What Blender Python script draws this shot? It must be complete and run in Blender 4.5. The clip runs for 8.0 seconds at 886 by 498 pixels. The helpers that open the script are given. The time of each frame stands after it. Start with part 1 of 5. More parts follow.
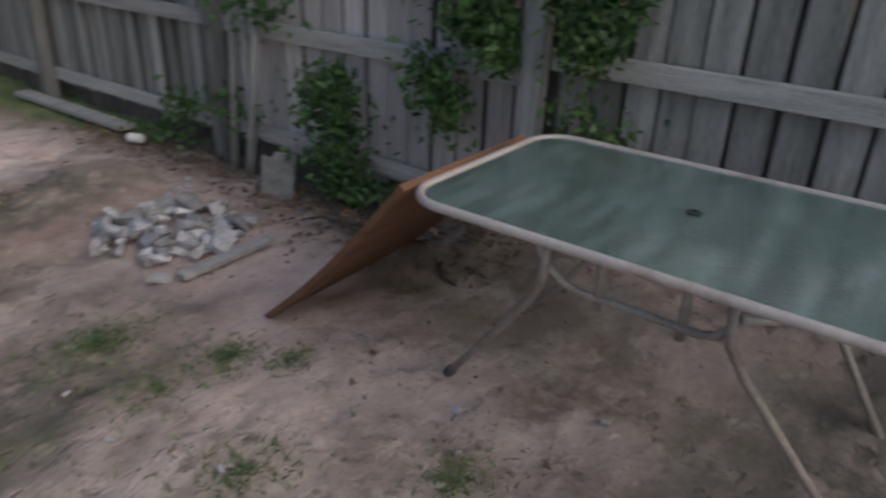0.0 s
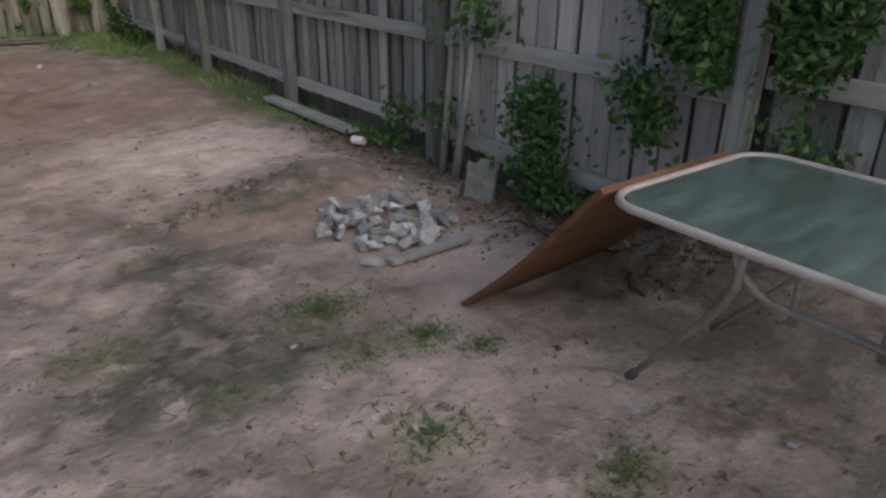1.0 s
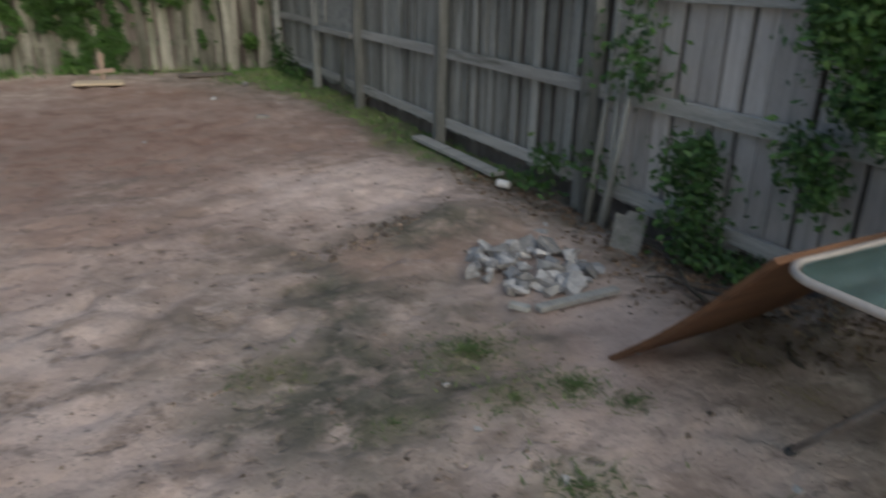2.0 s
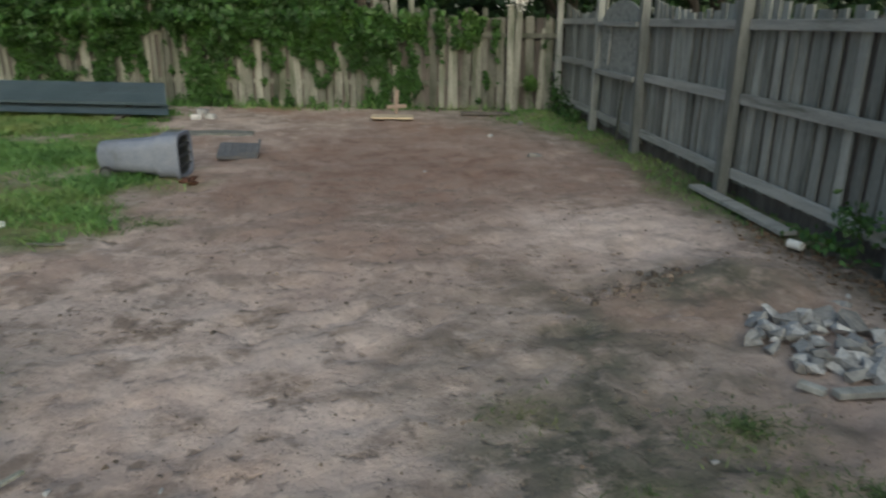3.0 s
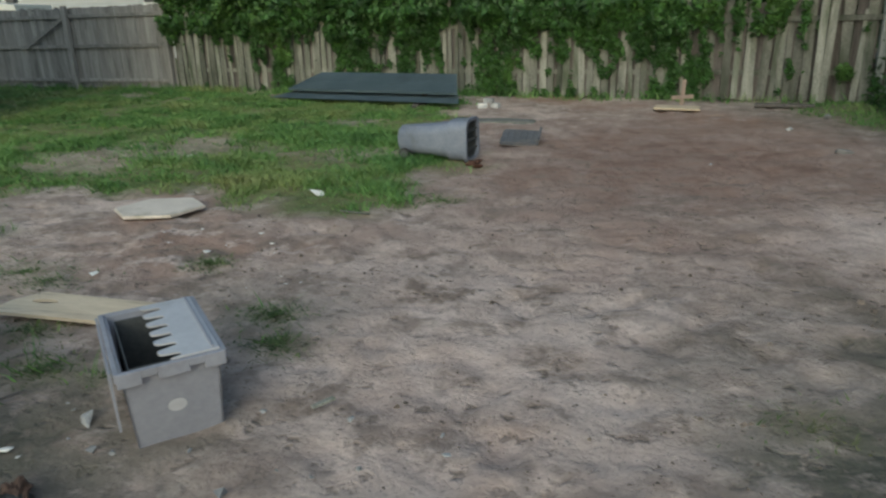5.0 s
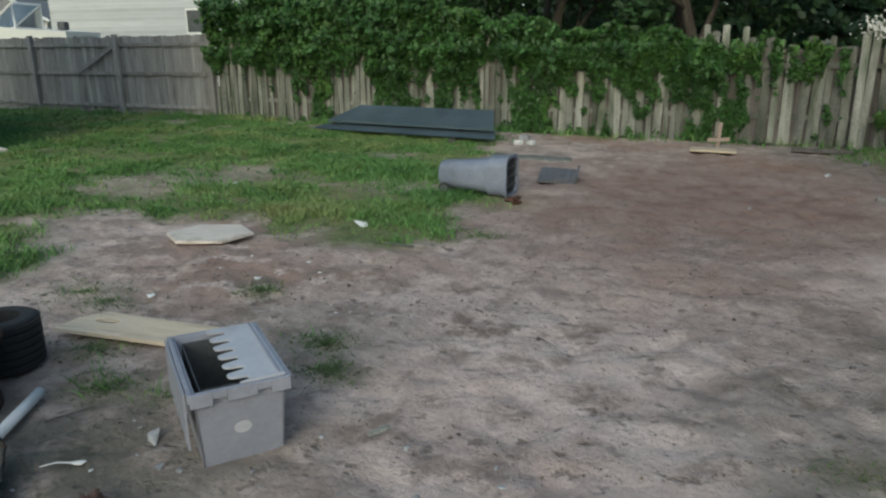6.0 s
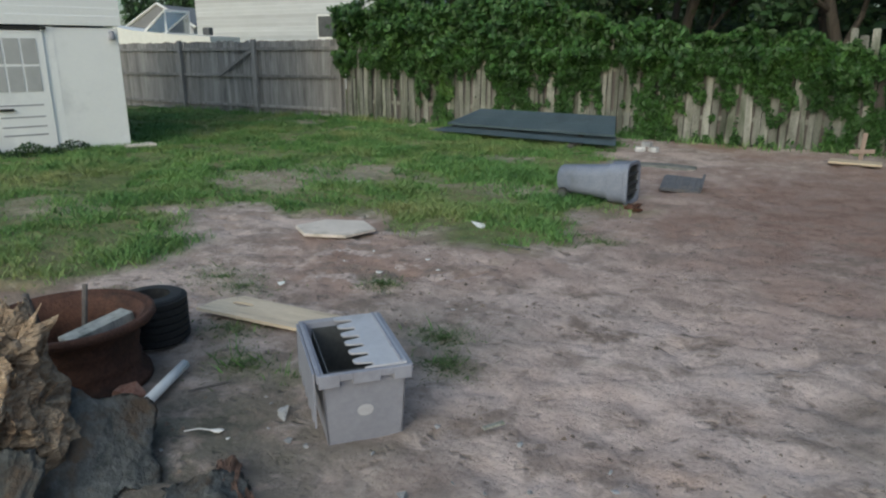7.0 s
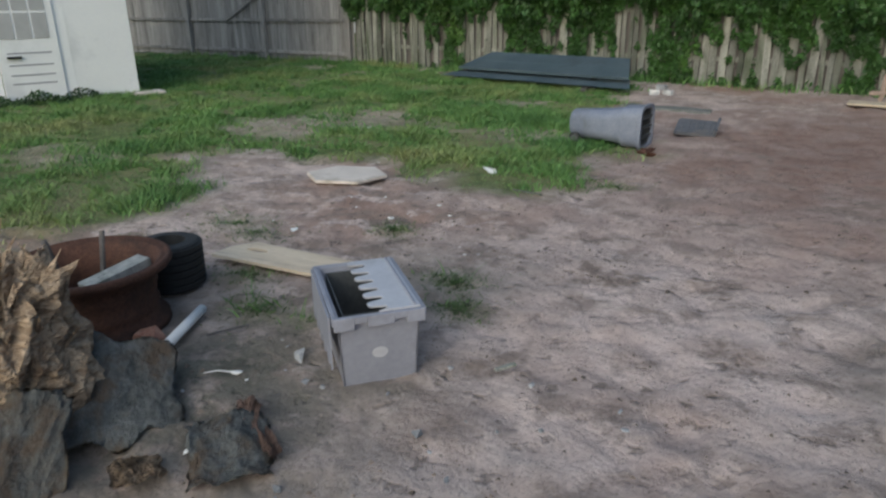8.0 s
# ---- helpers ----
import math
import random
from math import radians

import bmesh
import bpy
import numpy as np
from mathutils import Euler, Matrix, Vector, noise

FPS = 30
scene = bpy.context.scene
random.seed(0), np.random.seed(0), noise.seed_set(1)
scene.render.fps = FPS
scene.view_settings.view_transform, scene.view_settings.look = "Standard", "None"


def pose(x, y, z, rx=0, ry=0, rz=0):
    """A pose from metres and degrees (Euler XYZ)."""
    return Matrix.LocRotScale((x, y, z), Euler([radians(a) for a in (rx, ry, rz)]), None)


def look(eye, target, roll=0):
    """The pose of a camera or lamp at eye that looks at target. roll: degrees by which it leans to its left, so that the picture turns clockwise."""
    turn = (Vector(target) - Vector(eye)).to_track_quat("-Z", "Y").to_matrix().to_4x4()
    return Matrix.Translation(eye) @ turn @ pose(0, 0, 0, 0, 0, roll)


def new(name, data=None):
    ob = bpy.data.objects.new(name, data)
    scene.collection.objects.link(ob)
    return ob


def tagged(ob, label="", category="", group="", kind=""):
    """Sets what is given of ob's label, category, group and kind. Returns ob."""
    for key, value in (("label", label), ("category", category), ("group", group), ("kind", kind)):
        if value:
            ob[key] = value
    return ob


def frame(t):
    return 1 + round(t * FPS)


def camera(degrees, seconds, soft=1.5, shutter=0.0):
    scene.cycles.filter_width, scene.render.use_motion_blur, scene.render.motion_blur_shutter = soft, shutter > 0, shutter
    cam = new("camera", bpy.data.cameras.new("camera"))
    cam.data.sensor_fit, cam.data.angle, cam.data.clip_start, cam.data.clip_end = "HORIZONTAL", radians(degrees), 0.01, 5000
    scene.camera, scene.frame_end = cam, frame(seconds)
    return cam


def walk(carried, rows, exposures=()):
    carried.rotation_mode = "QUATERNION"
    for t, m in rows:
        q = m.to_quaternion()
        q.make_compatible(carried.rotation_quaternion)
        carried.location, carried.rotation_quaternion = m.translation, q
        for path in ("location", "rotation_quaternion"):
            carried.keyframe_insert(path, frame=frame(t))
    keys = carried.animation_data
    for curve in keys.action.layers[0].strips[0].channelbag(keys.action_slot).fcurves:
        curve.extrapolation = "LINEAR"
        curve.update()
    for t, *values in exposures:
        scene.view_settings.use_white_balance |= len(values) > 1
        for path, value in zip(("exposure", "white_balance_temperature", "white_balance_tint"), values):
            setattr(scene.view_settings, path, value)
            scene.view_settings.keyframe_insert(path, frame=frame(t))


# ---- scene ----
cam = camera(64.8, 8.0, soft=2.2, shutter=0.5)

PATH = [
    (0, (1.193, 1.026, 1.519), (2.657, 2.077, 0.652), 2.3),
    (0.5, (1.127, 0.927, 1.509), (2.357, 2.26, 0.666), 2.3),
    (1, (1.023, 0.92, 1.52), (2.136, 2.36, 0.691), 0.7),
    (1.2, (0.981, 0.933, 1.528), (2.072, 2.394, 0.706), 1.2),
    (2.3, (0.825, 0.969, 1.616), (1.472, 2.728, 0.917), 0.6),
    (2.5, (0.832, 1.029, 1.585), (1.305, 2.852, 0.912), 0.5),
    (3, (0.801, 1.096, 1.532), (0.987, 2.985, 0.902), 0.5),
    (3.5, (0.781, 1.074, 1.519), (0.831, 2.977, 0.907), 0.9),
    (4, (0.872, 1.085, 1.488), (0.763, 2.98, 0.858), 1.3),
    (4.5, (0.807, 1.055, 1.488), (0.4, 2.893, 0.812), -0.7),
    (5, (0.725, 1.028, 1.487), (0.174, 2.841, 0.848), -1.8),
    (5.2, (0.713, 0.993, 1.493), (0.131, 2.804, 0.876), -1.8),
    (6.3, (0.602, 0.854, 1.55), (-0.053, 2.665, 1.01), 0.6),
    (6.5, (0.612, 0.828, 1.541), (-0.124, 2.61, 1.011), 0.2),
    (7, (0.595, 0.815, 1.535), (-0.317, 2.511, 0.997), -0.2),
    (7.5, (0.576, 0.83, 1.519), (-0.318, 2.517, 0.925), -0.1),
    (8, (0.598, 0.798, 1.529), (-0.321, 2.438, 0.847), -0.8),
]
walk(cam, [(t, look(eye, target, roll)) for t, eye, target, roll in PATH],
     exposures=((0, 0.14, 6650, 13), (1.2, 0.06, 6700, 12), (2.5, 0.01, 6500, 0), (3.5, -0.05, 6450, -4), (5.0, -0.03, 6200, -6), (6.5, 0.06, 5980, -3), (8.0, 0.09, 5980, 2)))

# ---- light ----
world = bpy.data.worlds.new("sky")
scene.world = world
world.use_nodes = True
wn = world.node_tree
sky = wn.nodes.new("ShaderNodeTexSky")
sky.sky_type = "NISHITA"
sky.sun_disc = False
sky.sun_elevation = radians(24)
sky.sun_rotation = radians(175)
sky.dust_density = 3.0
wn.nodes["Background"].inputs["Strength"].default_value = 0.13
wn.links.new(sky.outputs["Color"], wn.nodes["Background"].inputs["Color"])
sun_data = bpy.data.lights.new("sun", "SUN")
sun_data.energy = 0.8
sun_data.angle = radians(70)
sun_data.color = (1.0, 0.985, 0.97)
sun = new("sun", sun_data)
sun.matrix_world = look((1.0, -9, 15), (0, 3, 0))

# ---- materials ----


def mix_color(nt, fac, a, b):
    m = nt.nodes.new("ShaderNodeMix")
    m.data_type = "RGBA"
    for sock, val in ((m.inputs["Factor"], fac), (m.inputs[6], a), (m.inputs[7], b)):
        if hasattr(val, "links"):
            nt.links.new(val, sock)
        else:
            sock.default_value = val if isinstance(val, float) else (*val, 1.0)
    return m.outputs[2]


def noise_tex(nt, vec, scale, detail=4.0, rough=0.6, lo=0.35, hi=0.65):
    n = nt.nodes.new("ShaderNodeTexNoise")
    n.inputs["Scale"].default_value = scale
    n.inputs["Detail"].default_value = detail
    n.inputs["Roughness"].default_value = rough
    nt.links.new(vec, n.inputs["Vector"])
    r = nt.nodes.new("ShaderNodeMapRange")
    r.inputs["From Min"].default_value = lo
    r.inputs["From Max"].default_value = hi
    nt.links.new(n.outputs["Fac"], r.inputs["Value"])
    return r.outputs["Result"]


def material(name, dark, light, stain=None, scale=3.0, fine=40.0, stretch=(1, 1, 1), rough=0.8, metal=0.0,
             bump=0.3, depth=0.01, vary=0.25, stain_lo=0.55, stain_hi=0.7, transmission=0.0, island=False):
    """A two-scale surface: dark to light by broad and fine noise, with stains, relief and a shift per piece."""
    m = bpy.data.materials.new(name)
    m.use_nodes = True
    nt = m.node_tree
    b = nt.nodes["Principled BSDF"]
    co = nt.nodes.new("ShaderNodeTexCoord")
    mp = nt.nodes.new("ShaderNodeMapping")
    mp.inputs["Scale"].default_value = stretch
    nt.links.new(co.outputs["Object"], mp.inputs["Vector"])
    if island:
        info = nt.nodes.new("ShaderNodeNewGeometry")
        rnd = info.outputs["Random Per Island"]
    else:
        info = nt.nodes.new("ShaderNodeObjectInfo")
        rnd = info.outputs["Random"]
    off = nt.nodes.new("ShaderNodeVectorMath")
    off.operation = "MULTIPLY_ADD"
    comb = nt.nodes.new("ShaderNodeCombineXYZ")
    for k in range(3):
        nt.links.new(rnd, comb.inputs[k])
    nt.links.new(comb.outputs[0], off.inputs[0])
    off.inputs[1].default_value = (37.0, 53.0, 71.0)
    nt.links.new(mp.outputs[0], off.inputs[2])
    vec = off.outputs[0]
    wide = mp.outputs[0] if island else vec
    broad = noise_tex(nt, wide, scale)
    small = noise_tex(nt, vec, fine, 3.0)
    add = nt.nodes.new("ShaderNodeMath")
    add.operation = "MULTIPLY_ADD"
    nt.links.new(small, add.inputs[0])
    add.inputs[1].default_value = 0.45
    half = nt.nodes.new("ShaderNodeMath")
    half.operation = "MULTIPLY"
    nt.links.new(broad, half.inputs[0])
    half.inputs[1].default_value = 0.55
    nt.links.new(half.outputs[0], add.inputs[2])
    col = mix_color(nt, add.outputs[0], dark, light)
    if stain:
        col = mix_color(nt, noise_tex(nt, wide, scale * 0.6, 6.0, 0.65, stain_lo, stain_hi), col, stain)
    if vary:
        hsv = nt.nodes.new("ShaderNodeHueSaturation")
        rr = nt.nodes.new("ShaderNodeMapRange")
        rr.inputs["To Min"].default_value = 1 - vary
        rr.inputs["To Max"].default_value = 1 + vary
        nt.links.new(rnd, rr.inputs["Value"])
        nt.links.new(rr.outputs[0], hsv.inputs["Value"])
        nt.links.new(col, hsv.inputs["Color"])
        col = hsv.outputs[0]
    nt.links.new(col, b.inputs["Base Color"])
    b.inputs["Roughness"].default_value = rough
    b.inputs["Metallic"].default_value = metal
    b.inputs["Transmission Weight"].default_value = transmission
    if bump:
        bn = nt.nodes.new("ShaderNodeBump")
        bn.inputs["Strength"].default_value = bump
        bn.inputs["Distance"].default_value = depth
        nt.links.new(add.outputs[0], bn.inputs["Height"])
        nt.links.new(bn.outputs[0], b.inputs["Normal"])
    return m


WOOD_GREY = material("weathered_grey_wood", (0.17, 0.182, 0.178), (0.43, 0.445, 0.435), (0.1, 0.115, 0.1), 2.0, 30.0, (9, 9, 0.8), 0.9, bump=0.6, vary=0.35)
# grey fence wood lightened to paint in the light on one bay
WOOD_LIT = material("lit_fence_board", (0.44, 0.425, 0.425), (0.7, 0.68, 0.68), (0.32, 0.315, 0.3), 2.0, 30.0, (9, 9, 0.8), 0.9, bump=0.6, vary=0.2)
WOOD_RAIL = material("grey_rail_wood", (0.29, 0.295, 0.288), (0.53, 0.535, 0.525), (0.19, 0.2, 0.18), 2.0, 30.0, (9, 0.8, 9), 0.9, bump=0.6, vary=0.15)
WOOD_PALE = material("pale_old_wood", (0.11, 0.116, 0.1), (0.36, 0.36, 0.325), (0.08, 0.096, 0.064), 1.6, 24.0, (5, 5, 0.9), 0.9, bump=0.6, vary=0.42, stain_lo=0.46, stain_hi=0.66)
# also backs the fence gaps, darkened to paint in their shade
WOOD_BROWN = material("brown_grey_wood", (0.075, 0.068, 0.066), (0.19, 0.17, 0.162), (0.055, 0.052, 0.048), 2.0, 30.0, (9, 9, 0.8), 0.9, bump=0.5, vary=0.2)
PLY_BROWN = material("brown_plywood", (0.105, 0.052, 0.028), (0.2, 0.098, 0.05), (0.07, 0.038, 0.022), 1.5, 25.0, (1, 8, 8), 0.7, bump=0.25, vary=0.0)
PLY_PALE = material("pale_plywood", (0.55, 0.455, 0.335), (0.74, 0.63, 0.49), (0.38, 0.3, 0.22), 2.0, 30.0, (1, 9, 9), 0.75, bump=0.25, vary=0.1)
STAKE_WOOD = material("pinkish_stake_wood", (0.24, 0.18, 0.152), (0.38, 0.295, 0.255), None, 3.0, 30.0, (9, 9, 1), 0.85, bump=0.2, vary=0.05)
ROTTEN = material("rotten_wood", (0.2, 0.125, 0.075), (0.72, 0.56, 0.4), (0.1, 0.066, 0.04), 5.0, 18.0, (1.5, 1.5, 3.2), 0.95, bump=1.0, depth=0.04, vary=0.1)
DARK_ROT = material("damp_rotten_wood", (0.1, 0.062, 0.048), (0.36, 0.24, 0.19), (0.05, 0.036, 0.03), 7.0, 30.0, (1, 1, 1), 0.9, bump=0.6, depth=0.015, vary=0.0)
BARK = material("grey_bark", (0.1, 0.106, 0.104), (0.3, 0.308, 0.3), (0.17, 0.13, 0.098), 7.0, 34.0, (1.3, 1, 1), 0.95, bump=0.6, depth=0.015, stain_lo=0.45, stain_hi=0.6, vary=0.1)
RUST = material("rusted_steel", (0.045, 0.022, 0.016), (0.135, 0.064, 0.043), (0.035, 0.022, 0.018), 6.0, 60.0, (1, 1, 1), 0.85, 0.15, bump=0.5, vary=0.0)
RUBBER = material("black_rubber", (0.012, 0.013, 0.014), (0.03, 0.031, 0.033), None, 5.0, 60.0, (1, 1, 1), 0.7, bump=0.2, vary=0.0)
CONCRETE = material("broken_concrete", (0.22, 0.225, 0.24), (0.48, 0.485, 0.5), (0.66, 0.64, 0.62), 7.0, 50.0, (1, 1, 1), 0.92, bump=0.6, vary=0.4)
PALE_STONE = material("pale_cast_stone", (0.58, 0.52, 0.47), (0.76, 0.69, 0.63), (0.4, 0.36, 0.3), 4.0, 60.0, (1, 1, 1), 0.85, bump=0.3, vary=0.0)
TOTE_GREY = material("grey_plastic", (0.26, 0.268, 0.325), (0.335, 0.345, 0.405), (0.23, 0.23, 0.26), 4.0, 40.0, (1, 1, 1), 0.5, bump=0.05, vary=0.05)
# tote plastic lightened to paint the sky's sheen on the lid; also the badge
TOTE_PALE_LIT = material("pale_skylit_plastic", (0.46, 0.465, 0.51), (0.56, 0.565, 0.61), (0.34, 0.34, 0.37), 4.0, 40.0, (1, 1, 1), 0.35, bump=0.05, vary=0.0)
BIN_BLUE = material("blue_grey_plastic", (0.17, 0.195, 0.26), (0.26, 0.285, 0.36), (0.15, 0.16, 0.18), 4.0, 40.0, (1, 1, 1), 0.55, bump=0.05, vary=0.0)
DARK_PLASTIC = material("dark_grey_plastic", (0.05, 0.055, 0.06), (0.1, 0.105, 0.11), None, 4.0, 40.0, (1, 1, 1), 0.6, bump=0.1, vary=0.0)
LID_GREY = material("faded_lid_plastic", (0.085, 0.09, 0.105), (0.16, 0.165, 0.185), (0.2, 0.18, 0.165), 5.0, 40.0, (1, 1, 1), 0.6, bump=0.1, vary=0.0)
DULL_SLAB = material("mossy_slab", (0.13, 0.135, 0.13), (0.27, 0.27, 0.26), (0.1, 0.12, 0.085), 9.0, 50.0, (1, 1, 1), 0.92, bump=0.5, vary=0.0)
SHEET_METAL = material("dark_painted_sheet", (0.115, 0.165, 0.2), (0.18, 0.24, 0.285), (0.1, 0.125, 0.15), 1.5, 30.0, (1, 1, 1), 0.42, 0.0, bump=0.1, vary=0.05)
FRAME_METAL = material("cream_enamelled_steel", (0.4, 0.37, 0.35), (0.56, 0.52, 0.5), (0.32, 0.26, 0.22), 6.0, 60.0, (1, 1, 1), 0.45, 0.1, bump=0.05, vary=0.0)
WHITE_PAINT = material("white_wall_paint", (0.83, 0.85, 0.89), (0.88, 0.9, 0.93), (0.72, 0.74, 0.78), 1.5, 20.0, (1, 1, 1), 0.7, bump=0.15, vary=0.03)
SIDING = material("far_siding_paint", (0.55, 0.57, 0.6), (0.64, 0.66, 0.7), None, 1.0, 20.0, (1, 1, 1), 0.7, bump=0.1, vary=0.12)
# the cream frame steel darkened, painting in the shade below the tabletop
LEG_SHADED = material("shaded_leg_steel", (0.22, 0.2, 0.188), (0.36, 0.335, 0.315), (0.16, 0.12, 0.1), 6.0, 60.0, (1, 1, 1), 0.5, 0.2, bump=0.05, vary=0.0)
WHITE_PLASTIC = material("white_plastic", (0.75, 0.75, 0.74), (0.85, 0.85, 0.84), None, 6.0, 40.0, (1, 1, 1), 0.4, bump=0.05, vary=0.05)
PIPE_WHITE = material("white_pipe", (0.84, 0.84, 0.84), (0.9, 0.9, 0.9), None, 6.0, 40.0, (1, 1, 1), 0.35, bump=0.0, vary=0.0)
ROOF_GREY = material("grey_shingle", (0.16, 0.165, 0.18), (0.26, 0.265, 0.28), None, 6.0, 30.0, (1, 1, 1), 0.9, bump=0.3, vary=0.05)
GLASS_DARK = material("window_glass", (0.4, 0.41, 0.43), (0.5, 0.51, 0.53), None, 1.0, 5.0, (1, 1, 1), 0.1, bump=0.0, vary=0.0)
GATE_WOOD = material("faded_gate_wood", (0.18, 0.172, 0.17), (0.39, 0.375, 0.368), (0.13, 0.13, 0.122), 2.0, 30.0, (9, 9, 0.8), 0.9, bump=0.5, vary=0.25)
BLACK = material("black_iron", (0.012, 0.012, 0.012), (0.025, 0.025, 0.025), None, 4.0, 30.0, (1, 1, 1), 0.5, bump=0.0, vary=0.0)
BRICK = material("red_brick", (0.2, 0.085, 0.06), (0.42, 0.25, 0.19), (0.5, 0.42, 0.36), 9.0, 60.0, (1, 1, 1), 0.9, bump=0.5, vary=0.2)
SOIL_CLOD = material("soil_crumb", (0.07, 0.055, 0.045), (0.25, 0.2, 0.17), None, 9.0, 60.0, (1, 1, 1), 0.95, bump=0.4, vary=0.45, island=True)
LEAF = material("ivy_leaf", (0.016, 0.05, 0.01), (0.052, 0.128, 0.023), (0.082, 0.165, 0.032), 1.6, 25.0, (1, 1, 1), 0.55, bump=0.0, vary=0.42, island=True)
LEAF_DARK = material("tree_leaf", (0.01, 0.028, 0.008), (0.03, 0.075, 0.018), None, 0.8, 25.0, (1, 1, 1), 0.6, bump=0.0, vary=0.5, island=True)
GRASS = material("grass_blade", (0.055, 0.145, 0.036), (0.18, 0.32, 0.09), (0.31, 0.31, 0.135), 0.9, 9.0, (1, 1, 1), 0.65, bump=0.0, vary=0.35, stain_lo=0.48, stain_hi=0.74, island=True)
WEED = material("low_weed", (0.045, 0.085, 0.028), (0.125, 0.175, 0.065), (0.16, 0.16, 0.075), 1.5, 9.0, (1, 1, 1), 0.7, bump=0.0, vary=0.35, island=True)
DEAD_LEAF = material("dead_leaf", (0.09, 0.06, 0.04), (0.24, 0.165, 0.11), None, 3.0, 20.0, (1, 1, 1), 0.8, bump=0.0, vary=0.4, island=True)
STRAW = material("dry_straw", (0.26, 0.21, 0.13), (0.46, 0.39, 0.26), None, 3.0, 20.0, (1, 1, 1), 0.8, bump=0.0, vary=0.3, island=True)
TRUNK = material("tree_bark", (0.045, 0.038, 0.032), (0.12, 0.104, 0.09), (0.05, 0.07, 0.03), 5.0, 30.0, (3, 3, 0.6), 0.95, bump=0.8, depth=0.02, vary=0.1)


def ground_material():
    """Trodden sandy soil: pale sand, dark crumbs, damp stains and painted shade; turf where the turf layer of the sheet
    is high.
    """
    m = bpy.data.materials.new("sandy_soil")
    m.use_nodes = True
    nt = m.node_tree
    b = nt.nodes["Principled BSDF"]
    co = nt.nodes.new("ShaderNodeTexCoord").outputs["Object"]

    def layer(name):
        a = nt.nodes.new("ShaderNodeAttribute")
        a.attribute_name = name
        return a.outputs["Fac"]
    patchy = noise_tex(nt, co, 0.8, 3.0, 0.5, 0.2, 0.55)

    def rough_area(v):
        a = nt.nodes.new("ShaderNodeMath")
        a.operation = "MULTIPLY"
        nt.links.new(layer("scuffed"), a.inputs[0])
        nt.links.new(patchy, a.inputs[1])
        b2 = nt.nodes.new("ShaderNodeMath")
        b2.operation = "MULTIPLY"
        nt.links.new(a.outputs[0], b2.inputs[0])
        nt.links.new(v, b2.inputs[1])
        return b2.outputs[0]
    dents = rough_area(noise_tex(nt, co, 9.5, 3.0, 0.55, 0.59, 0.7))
    base = mix_color(nt, noise_tex(nt, co, 1.6, 7.0, 0.68, 0.38, 0.62), (0.32, 0.252, 0.22), (0.66, 0.54, 0.49))
    base = mix_color(nt, noise_tex(nt, co, 5.0, 5.0, 0.6, 0.54, 0.66), base, (0.66, 0.55, 0.5))
    base = mix_color(nt, noise_tex(nt, co, 0.5, 3.0, 0.5, 0.48, 0.66), base, (0.36, 0.235, 0.185))
    base = mix_color(nt, layer("pale"), base, mix_color(nt, noise_tex(nt, co, 4.5, 6.0, 0.65, 0.36, 0.6), (0.6, 0.48, 0.438), (0.8, 0.665, 0.612)))
    base = mix_color(nt, rough_area(noise_tex(nt, co, 3.1, 6.0, 0.62, 0.53, 0.6)), base, mix_color(nt, noise_tex(nt, co, 22.0, 4.0), (0.5, 0.4, 0.36), (0.76, 0.625, 0.575)))
    base = mix_color(nt, layer("red"), base, mix_color(nt, noise_tex(nt, co, 3.0, 5.0, 0.65), (0.22, 0.135, 0.108), (0.4, 0.275, 0.232)))
    base = mix_color(nt, rough_area(noise_tex(nt, co, 3.0, 6.0, 0.66, 0.5, 0.62)), base, (0.27, 0.21, 0.18))
    # dents also darkened in colour, painting in the shade of their hollows
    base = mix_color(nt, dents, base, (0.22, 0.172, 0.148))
    base = mix_color(nt, noise_tex(nt, co, 60.0, 3.0, 0.6, 0.6, 0.75), base, (0.17, 0.14, 0.12))
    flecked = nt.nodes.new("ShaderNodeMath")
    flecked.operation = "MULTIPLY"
    nt.links.new(layer("damp_shade"), flecked.inputs[0])
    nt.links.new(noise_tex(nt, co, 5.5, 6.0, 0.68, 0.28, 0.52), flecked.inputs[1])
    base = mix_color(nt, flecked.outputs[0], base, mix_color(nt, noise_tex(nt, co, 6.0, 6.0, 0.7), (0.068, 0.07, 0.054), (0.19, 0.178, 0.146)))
    base = mix_color(nt, layer("turf"), base, mix_color(nt, noise_tex(nt, co, 0.9, 6.0, 0.65, 0.4, 0.62), mix_color(nt, noise_tex(nt, co, 5.0), (0.075, 0.115, 0.03), (0.16, 0.2, 0.068)), (0.21, 0.2, 0.1)))
    nt.links.new(base, b.inputs["Base Color"])
    b.inputs["Roughness"].default_value = 0.95
    bn = nt.nodes.new("ShaderNodeBump")
    bn.inputs["Strength"].default_value = 0.7
    bn.inputs["Distance"].default_value = 0.035
    hgt = nt.nodes.new("ShaderNodeMath")
    hgt.operation = "MULTIPLY_ADD"
    nt.links.new(dents, hgt.inputs[0])
    hgt.inputs[1].default_value = -0.7
    nt.links.new(noise_tex(nt, co, 14.0, 8.0, 0.7, 0.2, 0.8), hgt.inputs[2])
    nt.links.new(hgt.outputs[0], bn.inputs["Height"])
    nt.links.new(bn.outputs[0], b.inputs["Normal"])
    return m


SOIL = ground_material()


